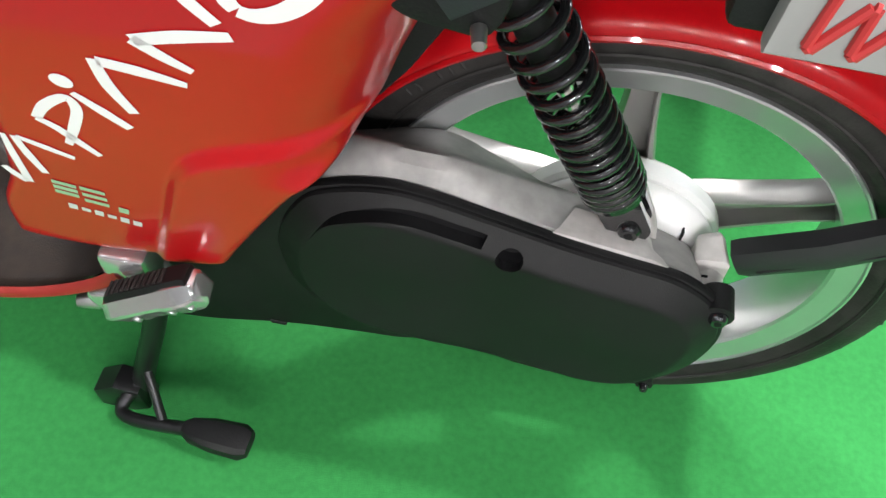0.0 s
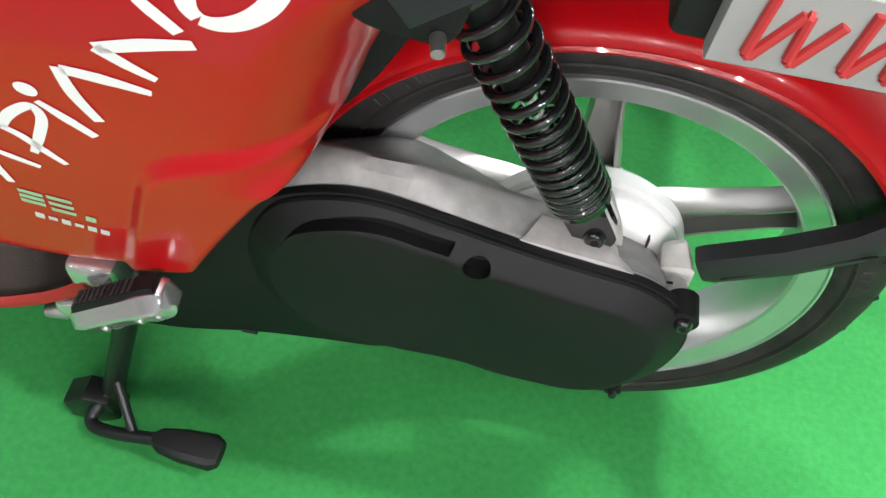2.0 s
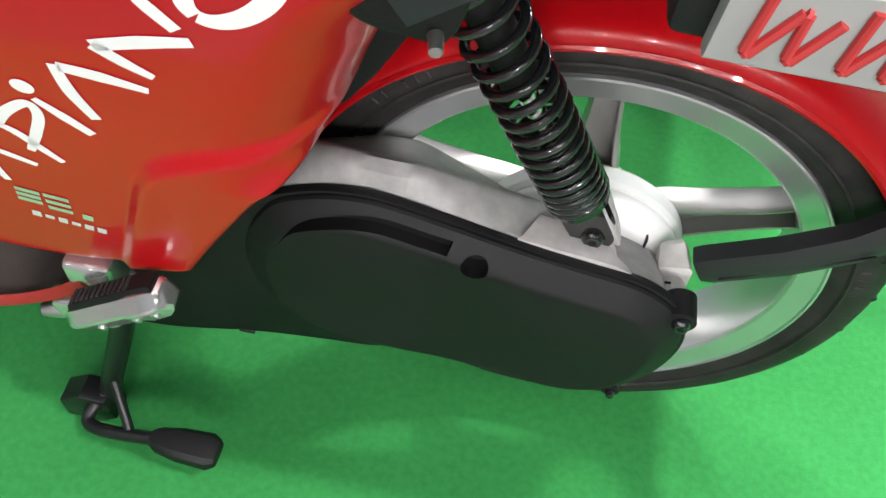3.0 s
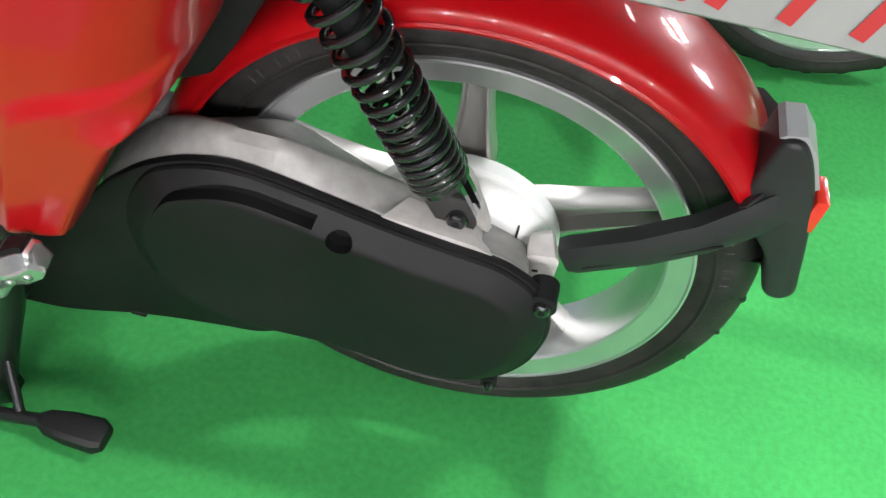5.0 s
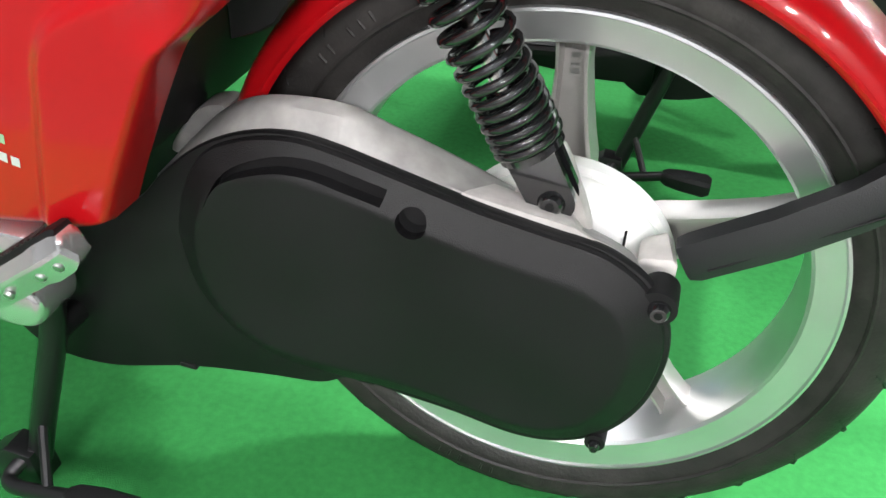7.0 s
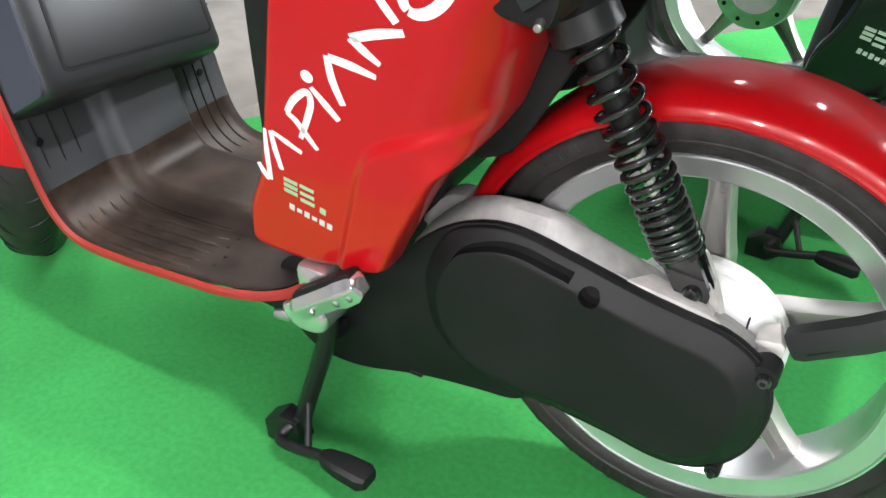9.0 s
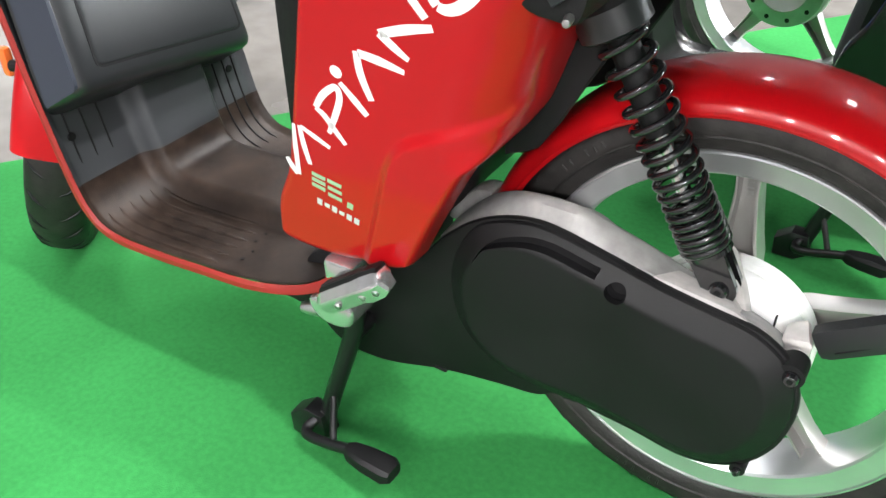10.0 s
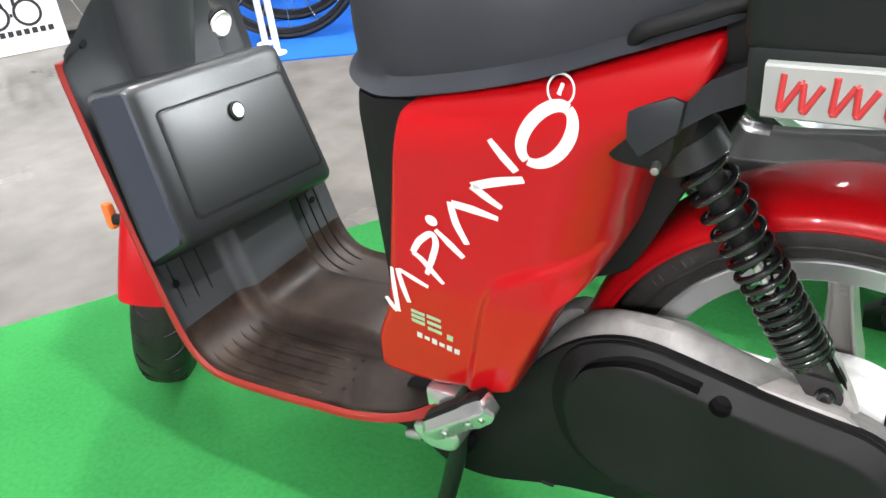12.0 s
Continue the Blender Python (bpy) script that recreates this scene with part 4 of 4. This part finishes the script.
    part("strut", tube([(-0.430, -0.162, 0.092), (-0.402, -0.206, 0.047)], 0.0050, 10), STAND_BLACK, stand)
    part("rubber_pad", loft([[Vector((-0.378, -0.208, 0.055)) + Vector((0.076, 0.000, -0.004)) * f + Vector((0.05, 1, 0)).normalized() * w * q + Vector((0, 0, hgt * p)) for q, p in ((-1, -0.6), (-0.7, -1), (0.7, -1), (1, -0.6), (1, 0.6), (0.7, 1), (-0.7, 1), (-1, 0.6))] for f, w, hgt in ((0, 0.007, 0.007), (0.1, 0.012, 0.010), (0.4, 0.016, 0.012), (0.82, 0.0175, 0.0125), (0.93, 0.013, 0.009))]), MAT_BLACK, stand, "black rubber step pad")
    part("leg", tube([(-0.402, 0.152, 0.190), (-0.446, 0.163, 0.010)], 0.0115, 12), STAND_BLACK, stand)
    part("cross_tube", tube([(-0.400, -0.152, 0.195), (-0.400, 0.152, 0.195)], 0.012, 12), STAND_BLACK, stand)

    # front wheel with fork and mudguard, turned with the bars
    fc, rake = (Vector((-1.105, 0.060, 0.268)), radians(20)) if steer < -0.5 else (Vector((-1.315, -0.008, 0.275)), 0.0)
    front_parts = []
    fw = wheel(root, "front_wheel", (0, 0, 0), radians(20), disc=True)
    front_parts.append(fw)
    fg = guard("front_mudguard", root, (0, 0, 0), radians(-3), radians(120), paint, 0.298, 0.268, 0.058, "glossy painted front mudguard")
    front_parts.append(fg)
    for s in (-1, 1):
        leg = part("fork_leg", tube([(0.0, s * 0.078, 0.0), (0.06, s * 0.078, 0.16), (0.11, s * 0.078, 0.30)], [0.017, 0.017, 0.014], 16), MAT_BLACK, root, "black fork leg")
        front_parts.append(leg)
    yoke = part("fork_yoke", tube([(0.11, -0.085, 0.30), (0.125, 0, 0.315), (0.11, 0.085, 0.30)], 0.018, 12), MAT_BLACK, root)
    stem = part("fork_stem", tube([(0.125, 0, 0.31), (0.27, 0, 0.66)], 0.020, 14), MAT_BLACK, root)
    cal = part("brake_caliper", box(0.045, 0.10, -0.078, -0.040, 0.02, 0.09, 0.008, 2), MAT_BLACK, root, "black brake caliper")
    hose = part("brake_hose", tube(spline([(0.07, -0.07, 0.09), (0.10, -0.085, 0.18), (0.12, -0.07, 0.28), (0.15, -0.03, 0.38)], 5, closed=False), 0.0035, 8), MAT_BLACK, root)
    front_parts += [yoke, stem, cal, hose]
    turn = Matrix.Translation(fc) @ Matrix.Rotation(steer, 4, Vector((math.sin(rake), 0, math.cos(rake))))
    for ob in front_parts:
        ob.matrix_local = turn

    # decals
    if decals:
        decals(skin)
    return root


def red_decals(skin):
    """White brush marks and two small grey-green marks on the side panel."""
    def mark(name, bm, mat, label=""):
        return part(name, bm, mat, skin, label)

    mark("brush_mark", strip([(-0.4347, 0.4486), (-0.4310, 0.4382), (-0.4263, 0.4287)], [0.0050, 0.0075, 0.0060], on_panel), WHITE_VINYL)
    mark("brush_mark", strip([(-0.4140, 0.4961), (-0.4192, 0.4673), (-0.4247, 0.4292)], [0.0035, 0.0060, 0.0060], on_panel), WHITE_VINYL)
    mark("brush_mark", strip([(-0.4073, 0.4951), (-0.4076, 0.4706), (-0.4060, 0.4472)], [0.0050, 0.0070, 0.0055], on_panel), WHITE_VINYL)
    mark("brush_mark", strip([(-0.4060, 0.4947), (-0.3909, 0.4860), (-0.3746, 0.4769)], [0.0050, 0.0070, 0.0050], on_panel), WHITE_VINYL)
    mark("brush_mark", strip([(-0.3807, 0.5232), (-0.3720, 0.5153), (-0.3635, 0.5011), (-0.3542, 0.4863)], [0.0060, 0.0075, 0.0075, 0.0050], on_panel), WHITE_VINYL)
    mark("brush_mark", strip([(-0.3807, 0.5232), (-0.3685, 0.5400), (-0.3520, 0.5522), (-0.3496, 0.5406), (-0.3594, 0.5185), (-0.3715, 0.4955)], [0.0060, 0.0075, 0.0070, 0.0070, 0.0070, 0.0050], on_panel), WHITE_VINYL)
    mark("brush_mark", blob([(-0.3474 + 0.0066 * math.cos(t), 0.5693 + 0.0066 * math.sin(t)) for t in (2 * math.pi * k / 14 for k in range(14))], on_panel), WHITE_VINYL)
    mark("brush_mark", strip([(-0.3455, 0.5586), (-0.3332, 0.5431), (-0.3216, 0.5284)], [0.0052, 0.0086, 0.0069], on_panel), WHITE_VINYL)
    mark("brush_mark", strip([(-0.3207, 0.5961), (-0.3200, 0.5715), (-0.3136, 0.5467)], [0.0069, 0.0086, 0.0069], on_panel), WHITE_VINYL)
    mark("brush_mark", strip([(-0.3192, 0.5944), (-0.2973, 0.5909), (-0.2735, 0.5849)], [0.0086, 0.0095, 0.0052], on_panel), WHITE_VINYL)
    mark("brush_mark", strip([(-0.2930, 0.6190), (-0.2803, 0.6077), (-0.2673, 0.5983)], [0.0095, 0.0086, 0.0052], on_panel), WHITE_VINYL)
    mark("brush_mark", strip([(-0.2931, 0.6180), (-0.2663, 0.6269), (-0.2403, 0.6330)], [0.0086, 0.0095, 0.0069], on_panel), WHITE_VINYL)
    mark("brush_mark", strip([(-0.2663, 0.6698), (-0.2556, 0.6541), (-0.2459, 0.6406)], [0.0052, 0.0086, 0.0077], on_panel), WHITE_VINYL)
    for start in (-0.0017, 3.1743):
        ring = []
        for k in range(13):
            t = start + 3.1 * k / 12
            u, v = 0.032 * math.cos(t), 0.017 * math.sin(t)
            ring.append((-0.2137 + u * 0.62 - v * 0.78, 0.6787 + u * 0.78 + v * 0.62))
        mark("brush_arc", strip(ring, [0.009, 0.0105, 0.011, 0.0105, 0.009], on_panel, 3), WHITE_VINYL)
    ring = [(-0.2009 + 0.0115 * math.cos(t), 0.7178 + 0.0115 * math.sin(t)) for t in (2 * math.pi * k / 18 for k in range(19))]
    mark("small_ring", strip(ring, [0.0018], on_panel, 3), WHITE_VINYL)
    mark("small_bar", strip([(-0.2025, 0.7138), (-0.1996, 0.7226)], [0.0035], on_panel), WHITE_VINYL)
    grey_marks(mark, GREEN_INK)


def grey_marks(mark, ink):
    """Two block marks, a small one beside them and a row of small blocks below, as plain bars."""
    for x0, x1, z0, z1 in ((-0.4105, -0.3945, 0.4335, 0.4155), (-0.3920, -0.3755, 0.4300, 0.4070)):
        h = z0 - z1
        for f in (0.08, 0.5, 0.92):
            mark("grey_bar", strip([(x0 + 0.004 * f, z1 + h * f + 0.004), (x1 + 0.004 * f, z1 + h * f)], [0.0055], on_panel), ink)
    mark("grey_bar", strip([(-0.3695, 0.4055), (-0.3625, 0.4035)], [0.009], on_panel), ink)
    for k in range(6):
        x = -0.4090 + 0.0088 * k
        z = 0.3985 - 0.0026 * k
        mark("grey_bar", strip([(x, z), (x + 0.0062, z - 0.0017)], [0.009 if k in (0, 2, 4, 5) else 0.006], on_panel), GREY_INK)


def dark_decals(skin):
    grey_marks(lambda name, bm, mat, label="": part(name, bm, mat, skin, label), GREY_INK)


scooter = make_scooter(RED, "glossy red electric scooter on its centre stand, delivery fleet marks", STEER, red_decals)

# delivery box on the red scooter's carrier
cargo = thing("delivery_box", "dark delivery box with a pale printed band behind the saddle", "box")
part("body", box(-0.055, 0.45, -0.215, 0.215, 0.7545, 0.790, 0.008, 3), BOX_BLACK, cargo)
part("skirt", box(-0.046, 0.452, -0.2855, -0.270, 0.7440, 0.785, 0.004, 2), BOX_BLACK, cargo)
part("upper_body", box(-0.050, 0.46, -0.287, 0.287, 0.779, 1.06, 0.012, 3), BOX_BLACK, cargo)
sign = part("side_panel", plate([(-0.034, 0.7445), (0.450, 0.7445), (0.450, 0.778), (-0.033, 0.778)], -0.2945, -0.2855, 0.0015, 1), PANEL_WHITE, cargo, "pale printed side panel with red hand-drawn writing")
for k in range(3):
    bm = bmesh.new()
    pts = [Vector((-0.0235 + 0.0290 * k + 0.0235 * u, -0.2950, 0.7505 + 0.0225 * v)) for u, v in ((0.08, 1.0), (0.0, 0.06), (0.06, 0.0), (0.50, 0.80), (0.56, 0.78), (0.54, 0.06), (0.60, 0.0), (1.0, 0.74))]
    for p, q in zip(pts, pts[1:]):
        tube([p, q], 0.0019, 8, bm)
    part("letter_w", bm, RED_INK, sign)
part("full_stop", tube([(0.0655, -0.2962, 0.7525), (0.0655, -0.2945, 0.7525)], 0.0022, 10), RED_INK, sign)
for k in range(7):
    x = 0.076 + 0.024 * k
    bm = strip([(x, 0.7505), (x + 0.008, 0.776)], [0.006, 0.006], lambda u, v: Vector((u, -0.2952, v)))
    part("red_bar", bm, RED_INK, sign)
part("box_foot", box(0.120, 0.150, -0.286, -0.262, 0.738, 0.810, 0.004, 2), MAT_BLACK, cargo)


# dark scooters parked in the same rank
def repaint_unlit(ob, old, mat):
    for o in (ob, *ob.children_recursive):
        if o.type == "MESH" and o.data.materials and o.data.materials[0] == old:
            o.material_slots[0].link = "OBJECT"
            o.material_slots[0].material = mat


second = make_scooter(DARK_PAINT, "dark grey electric scooter parked behind the red one", radians(-8), dark_decals)
second.matrix_basis = pose(0.450, 0.760, 0)
# foot board, shield and trim go near-black: their shade is put into the colour
for old in (FOOT_RUBBER, SHIELD_PLASTIC, RED_TRIM):
    repaint_unlit(second, old, COVER)
for ob in second.children:
    if ob.name.startswith(("foot_board", "leg_shield", "belly_tray")):
        ob.location.z -= 0.030
third = copy_thing(second, pose(1.100, 1.225, 0))
tagged(third, "dark electric scooter at the back of the rank")

# ---------------------------------------------------------------- the stand across the aisle
slab("blue_carpet", [(-2.80, 1.168), (-2.23, 1.481), (-1.45, 1.909), (-2.9, 4.6), (-4.3, 3.7)], -0.0075, -0.002, BLUE_CARPET, "bright blue fair carpet across the aisle", "carpet")

banner = thing("banner_stand", "white fair banner with a black bicycle emblem", "banner")
bdir = Vector((0.182, 0.231, 0)).normalized()
b0 = Vector((-3.573, 1.223, 0))
bn = Vector((bdir.y, -bdir.x, 0))


def on_banner(u, v, lift=0.004):
    return b0 + bdir * u + Vector((0, 0, v)) + bn * lift


part("sheet", loft([[on_banner(u, v, d) for u, v in ((-0.70, -0.006), (0.290, -0.006), (0.290, 1.9), (-0.70, 1.9))] for d in (-0.02, 0.0)]), BANNER, banner)
for cu in (0.035, 0.165):
    ringp = [(cu + 0.052 * math.cos(t), 0.160 + 0.052 * math.sin(t)) for t in (2 * math.pi * k / 24 for k in range(25))]
    part("emblem_ring", strip(ringp, [0.012], on_banner, 2), BLACK_INK, banner)
for p in ([(0.075, 0.195), (0.062, 0.228), (0.032, 0.228)], [(0.122, 0.195), (0.127, 0.236), (0.158, 0.238)], [(0.094, 0.158), (0.104, 0.158)]):
    part("emblem_bar", strip(p, [0.014], on_banner, 4), BLACK_INK, banner)
for k in range(8):
    part("caption_bar", strip([(-0.005 + 0.033 * k, 0.082), (0.017 + 0.033 * k, 0.082)], [0.024], on_banner, 2), BLACK_INK, banner)


def bicycle(label, at, turn, frame_mat, rim_mat):
    root = thing("bicycle", label, "bicycle", "bicycles on the blue carpet")
    for x in (-0.52, 0.52):
        w = part("wheel", lathe([(-0.012, 0.30), (-0.014, 0.315), (0, 0.325), (0.014, 0.315), (0.012, 0.30)], 48, (x, 0, 0.34)), rim_mat, root)
        part("tyre", lathe([(-0.016, 0.318), (-0.018, 0.330), (0, 0.342), (0.018, 0.330), (0.016, 0.318)], 48, (x, 0, 0.34)), RUBBER, w)
        sp = bmesh.new()
        for k in range(16):
            a = 2 * math.pi * k / 16
            tube([(x, 0, 0.34), (x + 0.31 * math.cos(a), 0, 0.34 + 0.31 * math.sin(a))], 0.0018, 4, sp)
        part("spokes", sp, STEEL, w)
        part("hub", rod((x, -0.05, 0.34), (x, 0.05, 0.34), 0.025, 14), MAT_BLACK, w)
    fr = bmesh.new()
    for p, r in (([(-0.52, 0, 0.34), (-0.10, 0, 0.30)], 0.014), ([(-0.52, 0, 0.34), (-0.20, 0, 0.78)], 0.011), ([(-0.10, 0, 0.30), (-0.24, 0, 0.92)], 0.020), ([(-0.10, 0, 0.30), (0.36, 0, 0.78)], 0.032), ([(-0.21, 0, 0.74), (0.34, 0, 0.86)], 0.022), ([(0.33, 0, 0.92), (0.40, 0, 0.66), (0.52, 0, 0.34)], 0.018)):
        tube(p, r, 10, fr)
    part("frame", fr, frame_mat, root)
    part("motor", rod((-0.10, -0.07, 0.30), (-0.10, 0.07, 0.30), 0.085, 24, 0.02), frame_mat, root)
    part("saddle", loft([[(x, w * q, 0.94 + h) for q, h in ((-1, 0), (-0.8, 0.035), (0.8, 0.035), (1, 0))] for x, w in ((-0.38, 0.07), (-0.25, 0.06), (-0.10, 0.02))]), MAT_BLACK, root)
    part("handlebar", tube([(0.24, -0.3, 0.98), (0.30, -0.1, 1.0), (0.30, 0.1, 1.0), (0.24, 0.3, 0.98)], 0.013, 10), MAT_BLACK, root)
    ch = part("chainring", lathe([(-0.075, 0.06), (-0.075, 0.095), (-0.070, 0.095), (-0.070, 0.06)], 36, (-0.10, 0, 0.30)), MAT_BLACK, root)
    for s, a in ((-1, -1.1), (1, 2.0)):
        e = Vector((-0.10 + 0.17 * math.cos(a), s * 0.10, 0.30 + 0.17 * math.sin(a)))
        part("crank", tube([(-0.10, s * 0.09, 0.30), e], 0.011, 8), MAT_BLACK, ch)
        part("pedal", box(e.x - 0.05, e.x + 0.05, e.y + s * 0.01 - (0.08 if s < 0 else 0), e.y + s * 0.01 + (0.08 if s > 0 else 0), e.z - 0.012, e.z + 0.012, 0.004, 1), MAT_BLACK, ch)
    root.matrix_basis = Matrix.Translation(at) @ Matrix.Rotation(turn, 4, "Z")
    return root


def display_post(x, y):
    post = thing("display_post", "slim white steel post on the blue carpet", "post", "posts by the bicycles")
    part("shaft", rod((0, 0, 0.004), (0, 0, 1.3), 0.013, 16), WHITE_VINYL, post)
    part("foot_plate", rod((0, 0, 0), (0, 0, 0.008), 0.035, 20, 0.002), WHITE_VINYL, post)
    part("cap", rod((0, 0, 1.3), (0, 0, 1.312), 0.015, 16, 0.003), WHITE_VINYL, post)
    post.matrix_basis = pose(x, y, -0.002)


display_post(-2.401, 1.638)
display_post(-2.262, 1.555)
bicycle("black electric bicycle on the blue carpet", (-2.98, 1.72, -0.002), radians(207), MAT_BLACK, MAT_BLACK)
bicycle("white electric cargo bicycle on the blue carpet", (-1.88, 1.97, -0.002), radians(27), WHITE_VINYL, MAT_BLACK)
bicycle("white electric bicycle with pale rims", (-2.60, 2.30, -0.002), radians(40), WHITE_VINYL, PANEL_WHITE)
